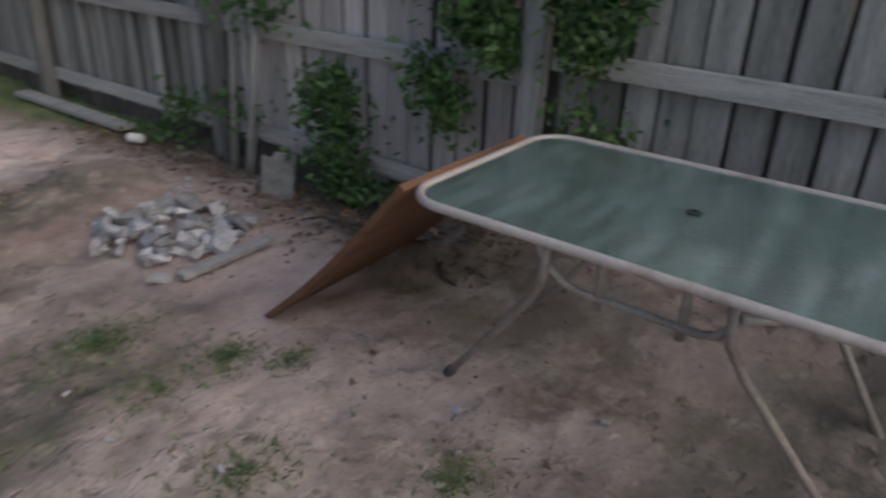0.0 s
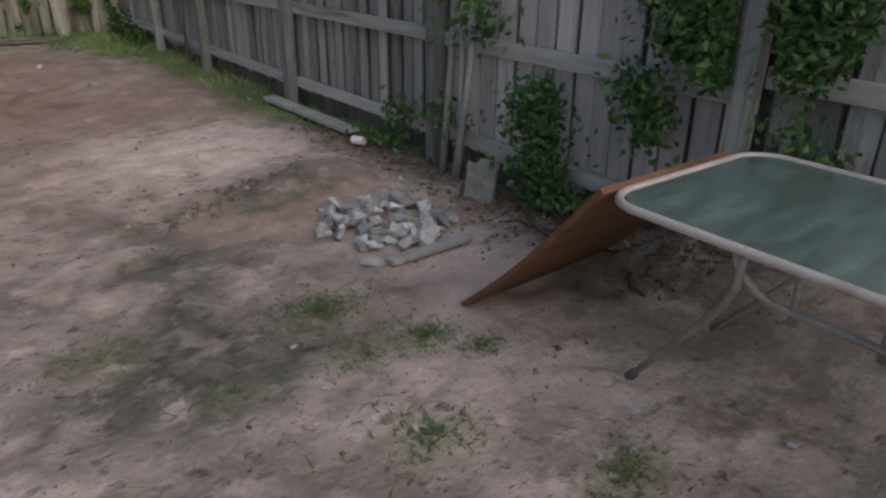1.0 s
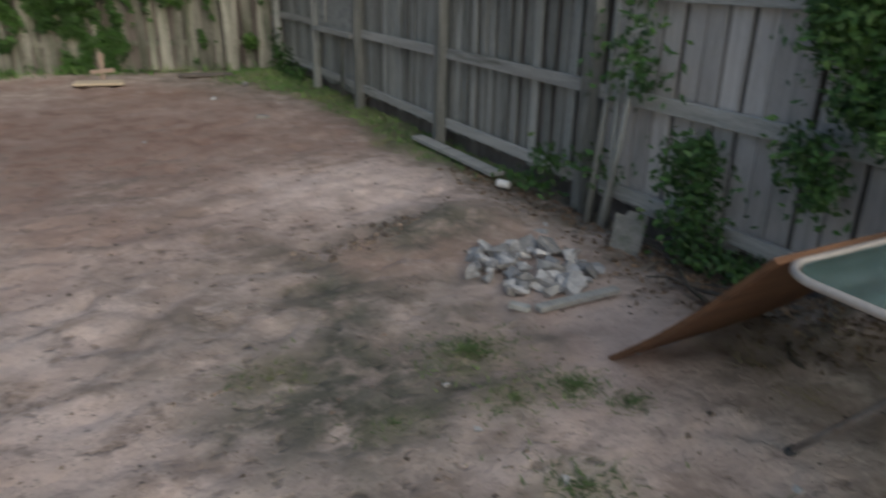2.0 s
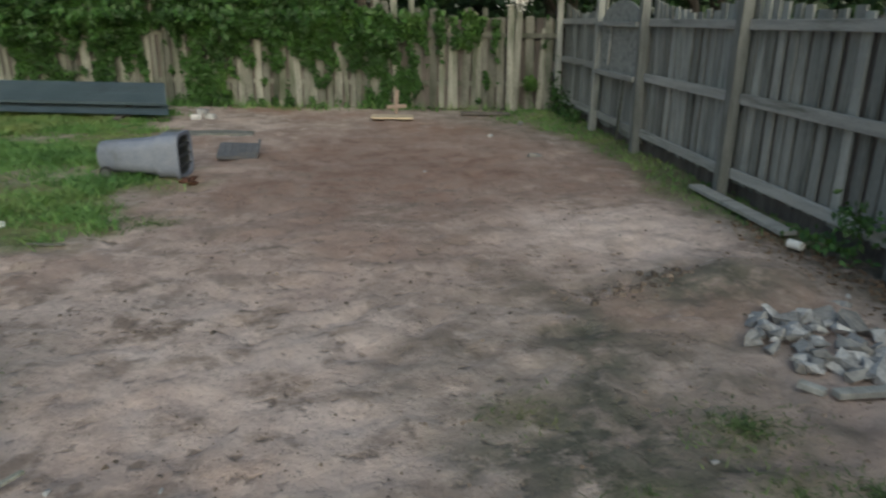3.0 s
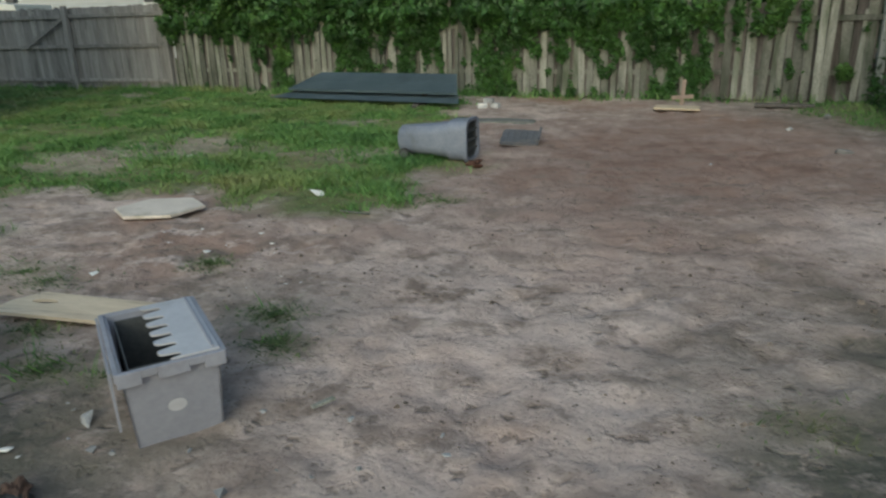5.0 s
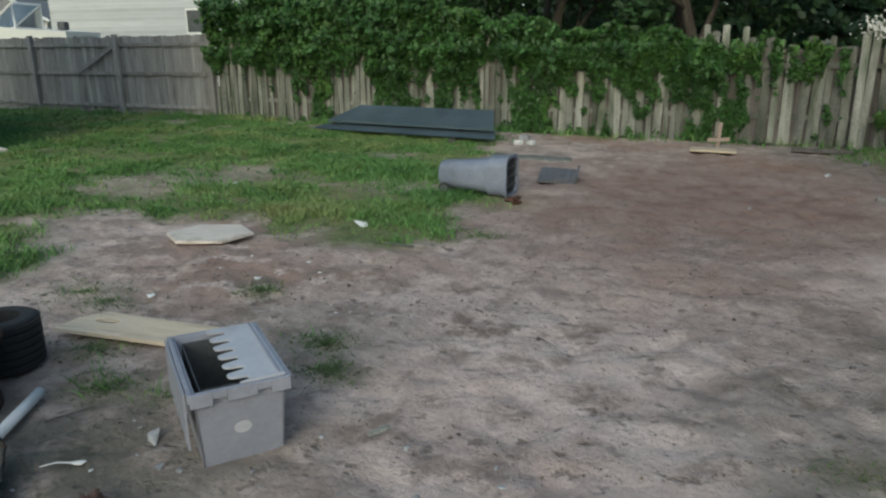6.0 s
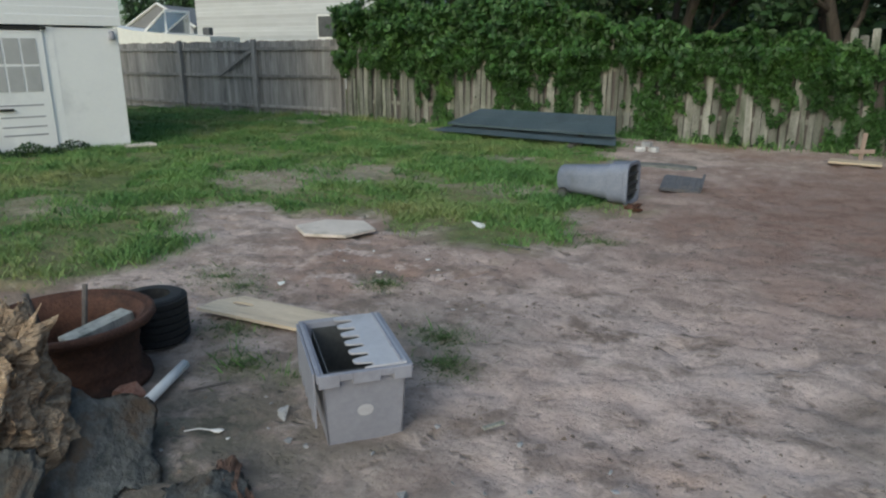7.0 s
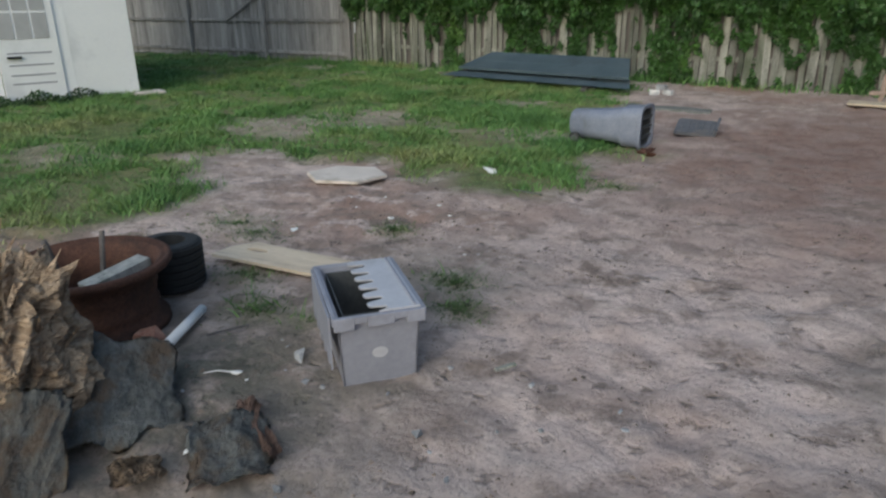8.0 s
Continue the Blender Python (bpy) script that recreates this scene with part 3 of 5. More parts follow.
def build_side_fence():
    f = thing("side_fence", pose(FX, 5, 0), "weathered grey wooden paling fence with posts and three rails", "fence")
    inv = f.matrix_world.inverted()
    posts = [-2.0, 0.27, 2.53, 4.79, 7.05, 9.31, 11.0, 13.15]
    me = stick_mesh("post", 0.1, 0.11, 1.95, 0.012)
    for k, y in enumerate(posts):
        ob = mesh_part("post", me, WOOD_GREY, f)
        tall = 1.5 if y == 2.53 else 1.0
        slim = 0.86 if y == 2.53 else 1.0
        ob.matrix_local = inv @ pose(FX - 0.02, y, 0.9 * tall, RNG.uniform(-1, 1), RNG.uniform(-1, 1) + (0.6 if y == 2.53 else 0), 0) @ Matrix.Diagonal((slim, slim, tall, 1))
    for y0, y1 in zip(posts, posts[1:]):
        for z, h in ((0.23, 0.09), (0.95 if y1 < 3 else 0.88, 0.095), (1.5, 0.085)):
            ob = mesh_part("rail", stick_mesh("rail", 0.04, y1 - y0 - 0.11, h, 0.006), WOOD_RAIL, f)
            ob.matrix_local = inv @ pose(FX + 0.03, (y0 + y1) / 2, z + RNG.uniform(-0.015, 0.015), RNG.uniform(-0.4, 0.4), 0, 0)
        if y0 == 9.31:
            continue
        span = y1 - y0

        def dip(s, span=span):
            return 0.2 * (2 * s / span - 1) ** 2 - 0.13
        fence_boards(f, (FX + 0.075, y0, 0), (FX + 0.075, y1, 0), WOOD_LIT if y0 == 2.53 else WOOD_GREY, 0.135 if 0 < y0 < 3 else 0.1, 0.022 if 0 < y0 < 3 else 0.045, 1.6, 0.14, wave=dip, ragged=0.008)
    # second layer of boards behind the gaps, its dark wood painting in their shade
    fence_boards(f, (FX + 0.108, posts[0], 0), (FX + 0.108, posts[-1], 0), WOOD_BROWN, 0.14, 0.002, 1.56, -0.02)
    # the mended bay: a round-topped plywood sheet and a loose lath
    fence_boards(f, (FX + 0.075, 9.31, 0), (FX + 0.075, 11.0, 0), WOOD_GREY, 0.15, 0.004, 1.45, 0.1)
    bm = bmesh.new()
    pts = [(-0.72, 0.0), (0.72, 0.0), (0.72, 0.62)] + [(0.72 * math.cos(a), 0.62 + 0.28 * math.sin(a)) for a in [math.pi * k / 14 for k in range(1, 14)]] + [(-0.72, 0.62)]
    slab(bm, pts, 0.016, bevel=0.002)
    ob = part("patch_sheet", bm, WOOD_GREY, f, "round-topped grey plywood sheet nailed over the boards")
    ob.matrix_local = inv @ pose(FX + 0.005, 10.15, 0.86, 90, 0, -90)
    for z in (0.84, 1.47):
        ob = mesh_part("ledge", stick_mesh("ledge", 0.07, 1.5, 0.06, 0.006), WOOD_RAIL, f)
        ob.matrix_local = inv @ pose(FX - 0.05, 10.15, z, 0, 0, 0)
    for y, z, ln, lean, mat in ((9.85, 0.43, 0.8, 8, WOOD_PALE), (10.45, 1.2, 0.5, 5, WOOD_RAIL)):
        ob = mesh_part("lath", stick_mesh("lath", 0.02, 0.05, ln, 0.004), mat, f)
        ob.matrix_local = inv @ pose(FX - 0.04, y, z, lean, 0, 0)


build_side_fence()


def back_line(x):
    return 13.15 - 0.135 * (x - 3.95)


def build_back_fence():
    a, b = (3.9, back_line(3.9), 0), (-9.7, back_line(-9.7), 0)
    f = thing("back_fence", pose(-3, back_line(-3), 0), "pale ragged wooden picket fence overgrown with ivy", "fence")
    inv = f.matrix_world.inverted()
    rng = random.Random(3)
    fence_boards(f, b, a, WOOD_PALE, 0.1, 0.03, 1.62, 0.02, cut=0.02, ragged=0.13, rng=rng, lean=2.2, uneven=0.35, missing=0.07, wave=lambda s: 0.12 * math.sin(s * 1.3) + 0.06 * math.sin(s * 4.1))
    ang = math.degrees(math.atan2(a[1] - b[1], a[0] - b[0]))
    me = stick_mesh("rail", 2.7, 0.04, 0.08, 0.006)
    for k in range(5):
        s = (k + 0.5) / 5
        for z, off in ((0.45, 0.03), (1.25, -0.03 if k == 0 else 0.03)):
            ob = mesh_part("rail", me, WOOD_PALE, f)
            ob.matrix_local = inv @ pose(a[0] + (b[0] - a[0]) * s, a[1] + (b[1] - a[1]) * s + off, z, 0, 0, ang)
    # dark second skin behind the pickets, added for the shade between them
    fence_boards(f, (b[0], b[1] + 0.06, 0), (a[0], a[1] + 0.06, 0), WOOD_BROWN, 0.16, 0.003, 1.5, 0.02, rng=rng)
    for dx in (0.0, 0.09):
        ob = mesh_part("post", stick_mesh("post", 0.11, 0.1, 1.75, 0.012), WOOD_PALE, f)
        ob.matrix_local = inv @ pose(3.1 + dx * 1.3, back_line(3.2) - 0.1, 0.87, 0, rng.uniform(-1, 1), ang)


build_back_fence()


def build_gate_fence():
    f = thing("gate_fence", pose(-12, 15.1, 0), "brown-grey board fence with a braced gate", "fence")
    inv = f.matrix_world.inverted()
    a, b = Vector((-19.0, 15.75, 0)), Vector((-9.75, 15.02, 0))
    ang = math.degrees(math.atan2(b.y - a.y, b.x - a.x))
    d = (b - a).normalized()
    rng = random.Random(4)
    fence_boards(f, a, b, GATE_WOOD, 0.14, 0.001, 1.84, 0.04, cut=0.025, ragged=0.01, rng=rng, lean=0.08)
    for s in (0.1, 3.3, 6.3, 9.2):
        p = a + d * s
        ob = mesh_part("post", stick_mesh("post", 0.12, 0.1, 1.95, 0.012), GATE_WOOD, f)
        ob.matrix_local = inv @ pose(p.x, p.y - 0.08, 0.95, 0, 0, ang)
    for s0, s1 in ((0.1, 3.3), (3.3, 6.3), (6.3, 9.2)):
        p = a + d * (s0 + s1) / 2
        for z in (0.22, 1.0, 1.68):
            ob = mesh_part("rail", stick_mesh("rail", s1 - s0 - 0.13, 0.04, 0.08, 0.005), GATE_WOOD, f)
            ob.matrix_local = inv @ pose(p.x, p.y - 0.04, z, 0, 0, ang)
    p = a + d * 5.6
    ob = mesh_part("brace", stick_mesh("brace", 1.7, 0.03, 0.09, 0.005), GATE_WOOD, f)
    ob.matrix_local = inv @ pose(p.x, p.y - 0.08, 1.35, 0, -26, ang)


build_gate_fence()

# ---- house ----


def build_house():
    """A white house corner: smooth lower wall, clapboard above, a half-glazed door. Local x runs along the wall, y into the house."""
    ux, uy = -0.376, -0.926
    m = Matrix(((ux, -0.926, 0, -9.9), (uy, 0.376, 0, 8.95), (0, 0, 1, 0), (0, 0, 0, 1)))
    h = thing("house", m, "white house with painted lower wall and clapboard siding above", "house")

    def put(name, mat, sx, sy, sz, x, y, z, bevel=0.0, parent=None, label=""):
        bm = bmesh.new()
        box(bm, sx, sy, sz, pose(x, y, z), bevel)
        return part(name, bm, mat, parent or h, label)
    put("lower_wall", WHITE_PAINT, 1.0, 6.0, 1.98, 0.5, 3.0, 0.97, 0.01)
    put("door_wall", WHITE_PAINT, 5.0, 0.2, 2.0, 3.5 + 1.0, 0.12, 1.0)
    put("rear_wall", WHITE_PAINT, 6.0, 0.2, 4.6, 4.0, 5.9, 2.3)
    put("far_wall", WHITE_PAINT, 0.2, 5.8, 4.6, 6.9, 3.0, 2.3)
    put("pilaster", WHITE_PAINT, 0.17, 0.1, 1.97, 1.055, 0.045, 0.985)
    z = 2.0
    while z < 4.5:
        bm = bmesh.new()
        box(bm, 7.1, 0.03, 0.15, pose(3.5, -0.03, z + 0.07, 4, 0, 0), 0.003)
        part("siding_board", bm, WHITE_PAINT, h)
        bm = bmesh.new()
        box(bm, 0.03, 6.0, 0.15, pose(-0.03, 3.0, z + 0.07, 0, -4, 0), 0.003)
        part("siding_board", bm, WHITE_PAINT, h)
        z += 0.13
    put("upper_wall", WHITE_PAINT, 7.0, 6.0, 2.6, 3.5, 3.02, 3.3)
    bm = bmesh.new()
    box(bm, 7.8, 3.7, 0.12, pose(3.5, 1.3, 5.3, 25, 0, 0))
    box(bm, 7.8, 3.7, 0.12, pose(3.5, 4.7, 5.3, -25, 0, 0))
    part("roof", bm, ROOF_GREY, h)
    d = put("door", WHITE_PAINT, 0.86, 0.05, 1.86, 1.56, -0.01, 0.98, 0.004, label="white half-glazed door with black latch")
    put("lintel", BLACK, 1.05, 0.05, 0.04, 1.6, -0.04, 1.945, label="dark drip edge over the door")
    for gx in (1.34, 1.58, 1.82):
        for gz in (1.18, 1.6):
            put("pane", GLASS_DARK, 0.21, 0.012, 0.38, gx, -0.037, gz, parent=d)
    for gz in (0.32, 0.45, 0.6, 0.78):
        put("door_groove", TOTE_GREY, 0.62, 0.006, 0.02, 1.56, -0.037, gz, parent=d)
    put("latch", BLACK, 0.2, 0.05, 0.035, 1.78, -0.06, 0.72, 0.008, parent=d)
    put("step", PALE_STONE, 0.5, 0.35, 0.06, -0.1, -0.12, 0.03, 0.02, label="pale concrete splash block")
    bm = bmesh.new()
    lathe(bm, [(0.05, 0), (0.055, 0.02), (0.045, 0.12), (0.03, 0.14)], 12)
    ob = part("wall_lamp", bm, TOTE_GREY, h, "small grey wall lamp", True)
    ob.location = (0.12, -0.07, 1.78)


build_house()


def build_house_weeds():
    rs = np.random.RandomState(12)
    n = 1600
    u = 0.7 + 2.4 * rs.rand(n)
    off = 0.06 + np.abs(rs.normal(0, 0.14, n))
    hgt = (0.1 + 0.1 * np.sin(u * 5.0) ** 2) * rs.rand(n) + 0.01
    c = np.stack([-9.9 - 0.376 * u + 0.926 * off, 8.95 - 0.926 * u - 0.376 * off, hgt], 1)
    ob = leaf_cloud("house_weeds", c, np.tile([0.6, -0.3, 0.7], (n, 1)), rs.uniform(0.025, 0.06, n), LEAF_DARK, rng_seed=6)
    tagged(ob, "dark low weeds along the foot of the white house", "weeds", kind="stuff")


build_house_weeds()


def build_rear_blocker():
    """A plain wall added unseen behind the camera to block light; closes the yard."""
    bm = bmesh.new()
    box(bm, 9.0, 0.25, 2.6, pose(5.5, -5.5, 1.3))
    ob = part("wall_rear", bm, WHITE_PAINT)
    tagged(ob, "unseen plain white wall added to block light", "wall", kind="structure")


build_rear_blocker()


def far_house(name, m, w, d, eave, roof_h, label, windows):
    h = thing(name, m, label, "house")
    bm = bmesh.new()
    box(bm, w, d, eave, pose(0, 0, eave / 2))
    part("wall", bm, SIDING, h)
    z = 0.6
    while z < eave:
        bm = bmesh.new()
        box(bm, w + 0.06, 0.04, 0.2, pose(0, -d / 2 - 0.05, z, 20, 0, 0))
        part("siding_board", bm, SIDING, h)
        z += 0.19
    bm = bmesh.new()
    v = [bm.verts.new(p) for p in ((-w / 2 - 0.3, -d / 2 - 0.4, eave), (w / 2 + 0.3, -d / 2 - 0.4, eave), (w / 2 + 0.3, d / 2 + 0.4, eave), (-w / 2 - 0.3, d / 2 + 0.4, eave),
                                   (-w / 2 - 0.3, 0, eave + roof_h), (w / 2 + 0.3, 0, eave + roof_h))]
    for f in ((0, 1, 5, 4), (2, 3, 4, 5), (0, 4, 3), (1, 2, 5), (3, 2, 1, 0)):
        bm.faces.new([v[i] for i in f])
    part("roof", bm, ROOF_GREY, h)
    for x, z, ww, wh in windows:
        bm = bmesh.new()
        box(bm, ww + 0.16, 0.08, wh + 0.16, pose(x, -d / 2 - 0.05, z), 0.01)
        win = part("window", bm, WHITE_PLASTIC, h)
        bm = bmesh.new()
        box(bm, ww, 0.03, wh, pose(x, -d / 2 - 0.09, z))
        part("pane", bm, DARK_PLASTIC, win, "dark window glass")


GX = -40.8
far_house("neighbour_house", pose(-22.4, 31.0, 0, 0, 0, 3), 10.4, 7.0, 6.2, 2.0, "white clapboard neighbouring house with a dark window", [(2.6, 2.75, 1.1, 0.9), (-2.0, 5.0, 0.9, 1.3)])
far_house("neighbour_garage", pose(GX, 40.0, 0, 0, 0, 104), 9.0, 4.6, 3.3, 1.5, "low neighbouring building with a grey roof", [(1.0, 1.5, 0.9, 0.9)])


def build_fascia():
    f = thing("gable_fascia", pose(GX, 40.0, 0, 0, 0, 104), "white painted gable fascia boards on a neighbouring roof", "fascia")
    for side in (-1, 1):
        bm = bmesh.new()
        sweep(bm, [(-4.85, side * 2.75, 3.3), (-4.85, 0, 4.85)], 0.09, 4)
        part("fascia_board", bm, WHITE_PLASTIC, f)


build_fascia()


def build_boat():
    """A white motor boat on its trailer behind the fence."""
    b = thing("motor_boat", pose(-22.9, 21.5, 0, 0, 0, 188), "white motor boat with a raked windscreen behind the fence", "boat")
    bm = bmesh.new()
    rings = []
    for x, w, lo, hi in ((-2.6, 0.95, 1.1, 2.2), (-1.0, 1.05, 1.0, 2.3), (0.8, 1.0, 1.0, 2.45), (2.0, 0.7, 1.2, 2.6), (2.9, 0.06, 1.9, 2.75)):
        rings.append([bm.verts.new((x, y, z)) for y, z in ((-w, hi), (-w * 0.9, (lo + hi) / 2), (0, lo), (w * 0.9, (lo + hi) / 2), (w, hi))])
    for a, c in zip(rings, rings[1:]):
        for k in range(4):
            bm.faces.new((a[k], c[k], c[k + 1], a[k + 1]))
        bm.faces.new((a[4], c[4], c[0], a[0]))
    bm.faces.new(rings[0])
    bmesh.ops.recalc_face_normals(bm, faces=bm.faces[:])
    part("hull", bm, WHITE_PLASTIC, b)
    bm = bmesh.new()
    for side in (-1, 1):
        sweep(bm, [(-0.4, side * 0.7, 2.35), (-0.4, side * 0.7, 3.2), (0.8, side * 0.6, 2.4)], 0.05, 6)
    sweep(bm, [(-0.4, -0.7, 3.2), (-0.4, 0.7, 3.2)], 0.05, 6)
    part("screen_frame", bm, WHITE_PLASTIC, b)
    bm = bmesh.new()
    for p in (((-0.3, -0.8, 2.35), (0.8, -0.6, 2.4), (-0.4, -0.7, 3.2)), ((0.8, -0.6, 2.4), (0.8, 0.6, 2.4), (-0.4, 0.7, 3.2), (-0.4, -0.7, 3.2)), ((-0.3, 0.8, 2.35), (-0.4, 0.7, 3.2), (0.8, 0.6, 2.4))):
        bm.faces.new([bm.verts.new(q) for q in p])
    bmesh.ops.solidify(bm, geom=bm.faces[:], thickness=0.02)
    part("windscreen", bm, CLEAR_GLASS, b, "grey raked windscreen")
    bm = bmesh.new()
    box(bm, 0.32, 0.28, 0.3, pose(-1.8, 0, 2.42), 0.06)
    part("outboard_motor", bm, DARK_PLASTIC, b)
    bm = bmesh.new()
    box(bm, 4.6, 0.1, 0.12, pose(0, -0.5, 0.75))
    box(bm, 4.6, 0.1, 0.12, pose(0, 0.5, 0.75))
    box(bm, 0.1, 1.1, 0.12, pose(-1.6, 0, 0.75))
    box(bm, 0.2, 1.0, 0.4, pose(-1.6, 0, 0.95))
    box(bm, 0.2, 1.0, 0.4, pose(1.2, 0, 0.95))
    part("trailer_frame", bm, TOTE_GREY, b)
    for y in (-0.85, 0.85):
        bm = bmesh.new()
        lathe(bm, [(0.2, -0.09), (0.31, -0.09), (0.33, -0.05), (0.33, 0.05), (0.31, 0.09), (0.2, 0.09)], 20)
        w = part("wheel", bm, RUBBER, b)
        w.matrix_local = pose(-0.4, y, 0.33, 90, 0, 0)


build_boat()

# ---- trees and ivy ----


def limb(bm, start, heading, length, radius, rng, depth):
    pts, rad = [Vector(start)], [radius]
    d = Vector(heading).normalized()
    for i in range(5):
        d = (d + Vector((rng.uniform(-0.22, 0.22), rng.uniform(-0.22, 0.22), rng.uniform(-0.05, 0.15)))).normalized()
        pts.append(pts[-1] + d * length / 5)
        rad.append(radius * (1 - 0.14 * (i + 1)))
    sweep(bm, pts, radius, 7, taper=rad)
    tips = [pts[-1]]
    if depth:
        for i in (2, 3, 4, 5):
            side = Vector((rng.uniform(-1, 1), rng.uniform(-1, 1), rng.uniform(0.05, 0.7)))
            tips += limb(bm, pts[i], d * 0.4 + side, length * 0.55, rad[i] * 0.6, rng, depth - 1)
    return tips


def build_tree(x, y, height, spread, seed, leaves, low):
    mat = LEAF if x < -4 and y < 18 else LEAF_DARK
    rng = random.Random(seed)
    t = thing("tree", pose(x, y, 0), "leafy broad tree with a dark crown behind the fence", "tree", "trees behind the fence")
    bm = bmesh.new()
    tips = limb(bm, (0, 0, -0.1), (rng.uniform(-0.15, 0.15), 0, 1), height * 0.62, 0.16, rng, 2)
    part("trunk", bm, TRUNK, t, smooth=True)
    rs = np.random.RandomState(seed)
    centres = [tuple(p) for p in tips]
    for _ in range(40):
        a, r = rng.uniform(0, 6.283), spread * math.sqrt(rng.random())
        centres.append((math.cos(a) * r, math.sin(a) * r, rng.uniform(low, height)))
    k = rs.randint(0, len(centres), leaves)
    c = np.array(centres)[k]
    off = rs.normal(0, 1, (leaves, 3))
    off /= np.linalg.norm(off, axis=1)[:, None]
    off *= (rs.rand(leaves, 1) ** 0.45) * (0.5 + 0.45 * ((k * 37) % 10)[:, None] / 10)
    off[:, 2] *= 0.7
    c = c + off
    nrm = off * 0.6 + [0, -0.2, 0.7]
    leaf_cloud("crown", c, nrm, rs.uniform(0.09, 0.2, leaves), mat, t, rng_seed=seed)


for args in ((-8.2, 17.0, 6.0, 2.0, 1, 9000, 1.2), (-5.2, 17.6, 6.5, 2.3, 2, 9000, 1.2), (-2.0, 16.0, 6.2, 2.4, 3, 10000, 1.6), (1.2, 15.2, 6.5, 2.6, 4, 12000, 2.1),
             (4.4, 14.9, 6.0, 2.4, 5, 12000, 2.1), (-3.6, 21.5, 8.0, 3.0, 6, 8000, 0.8), (0.8, 21.0, 8.0, 3.0, 7, 8000, 0.8), (5.5, 21.0, 8.0, 3.0, 8, 8000, 0.8), (6.6, 12.6, 6.5, 2.4, 9, 9000, 1.8),
             (9.0, 9.0, 6.5, 2.6, 10, 6000, 1.0), (9.0, 19.0, 8.0, 3.0, 13, 7000, 0.8)):
    build_tree(*args)


def build_far_wood():
    """The wood behind: a deep bank of leaves too far off to tell apart."""
    rs = np.random.RandomState(20)
    n = 40000
    x = rs.uniform(-60, 26, n)
    y = np.where(x < -14, 48, 27) + rs.rand(n) * 4 + 1.2 * np.sin(x * 0.9)
    z = rs.rand(n) * (8 + 1.5 * np.sin(x * 0.7) + np.sin(x * 1.9))
    nrm = np.tile([0, -0.8, 0.5], (n, 1))
    ob = leaf_cloud("far_wood", np.stack([x, y, z], 1), nrm, rs.uniform(0.35, 0.75, n), LEAF_DARK, rng_seed=3)
    tagged(ob, "dark bank of distant woodland foliage", "woodland", kind="stuff")


build_far_wood()


def build_back_ivy():
    """Ivy over the back fence: hanging curtains, thick along the top, thin near the ground."""
    rs = random.Random(8)
    pts, nrm, size = [], [], []
    tries = 0
    while len(pts) < 60000 and tries < 400000:
        tries += 1
        x = rs.uniform(-9.9, 3.7)
        rough = noise.noise((x * 0.8, 2.0, 0.0)) + 0.6 * noise.noise((x * 2.3, 5.0, 0.0)) + 0.4 * noise.noise((x * 6.0, 9.0, 0.0))
        top = 1.85 + 0.3 * rough + 0.75 * clamp((-1.5 - x) / 3.5)
        if x > 0.0:
            top -= 0.25 * clamp(x / 1.5)
        z = rs.uniform(0.03, top)
        cover = 0.95 * noise.noise((x * 1.1, z * 0.35, 4.0)) + 0.7 * noise.noise((x * 2.9, z * 1.3, 8.0)) + 0.8 * noise.noise((x * 6.5, z * 3.2, 2.0))
        want = cover + 0.62 * (z - 0.82)
        want += 0.5 * clamp(1 - abs(x - 0.75) / 0.4) - 0.5 * clamp((x - 1.0) / 0.5)
        want += 0.55 * clamp(0.3 - z) / 0.3 + (0.35 * clamp((z - 1.15) / 0.3) if x < -0.2 else -0.15)
        want += 0.75 * clamp(1 - abs(x - 1.5) / 0.45) * clamp(1 - abs(z - 0.45) / 0.5) + 0.4 * clamp((x - 2.6) / 0.5) * clamp((0.9 - z) / 0.5)
        if x < -5.5 and z < 1.0:
            want -= 0.35
        if want < rs.uniform(-0.22, 0.5):
            continue
        lump = 0.5 + 0.9 * noise.noise((x * 2.2, z * 2.2, 14.0)) + 0.5 * noise.noise((x * 5.5, z * 5.5, 19.0))
        thick = 0.05 + 0.55 * clamp(want) * clamp((z - 0.4) / 0.8) * clamp(lump)
        y = back_line(x) - 0.05 - thick * (0.45 + 0.55 * rs.random()) + (0.5 * rs.random() if z > 1.6 else 0)
        pts.append((x, y, z))
        nrm.append((0.3 * noise.noise((x * 3, z * 3, 1.0)), -0.6, 0.8))
        size.append(rs.uniform(0.045, 0.1) * (1.0 + 0.5 * clamp((z - 1.0) / 0.5)))
    ob = leaf_cloud("ivy", pts, nrm, size, LEAF, rng_seed=4, droop=1.0)
    tagged(ob, "green ivy hanging over the pale picket fence", "ivy", kind="stuff")


build_back_ivy()


def build_blossom():
    rs = np.random.RandomState(33)
    c = rs.normal(0, 1, (150, 3)) * [0.13, 0.08, 0.08] + [3.2, 13.1, 1.82]
    ob = leaf_cloud("blossom", c, np.tile([0, -0.6, 0.7], (150, 1)), rs.uniform(0.03, 0.06, 150), WHITE_PLASTIC, rng_seed=5)
    tagged(ob, "white blossom at the top of a fence post", "blossom", kind="stuff")


build_blossom()


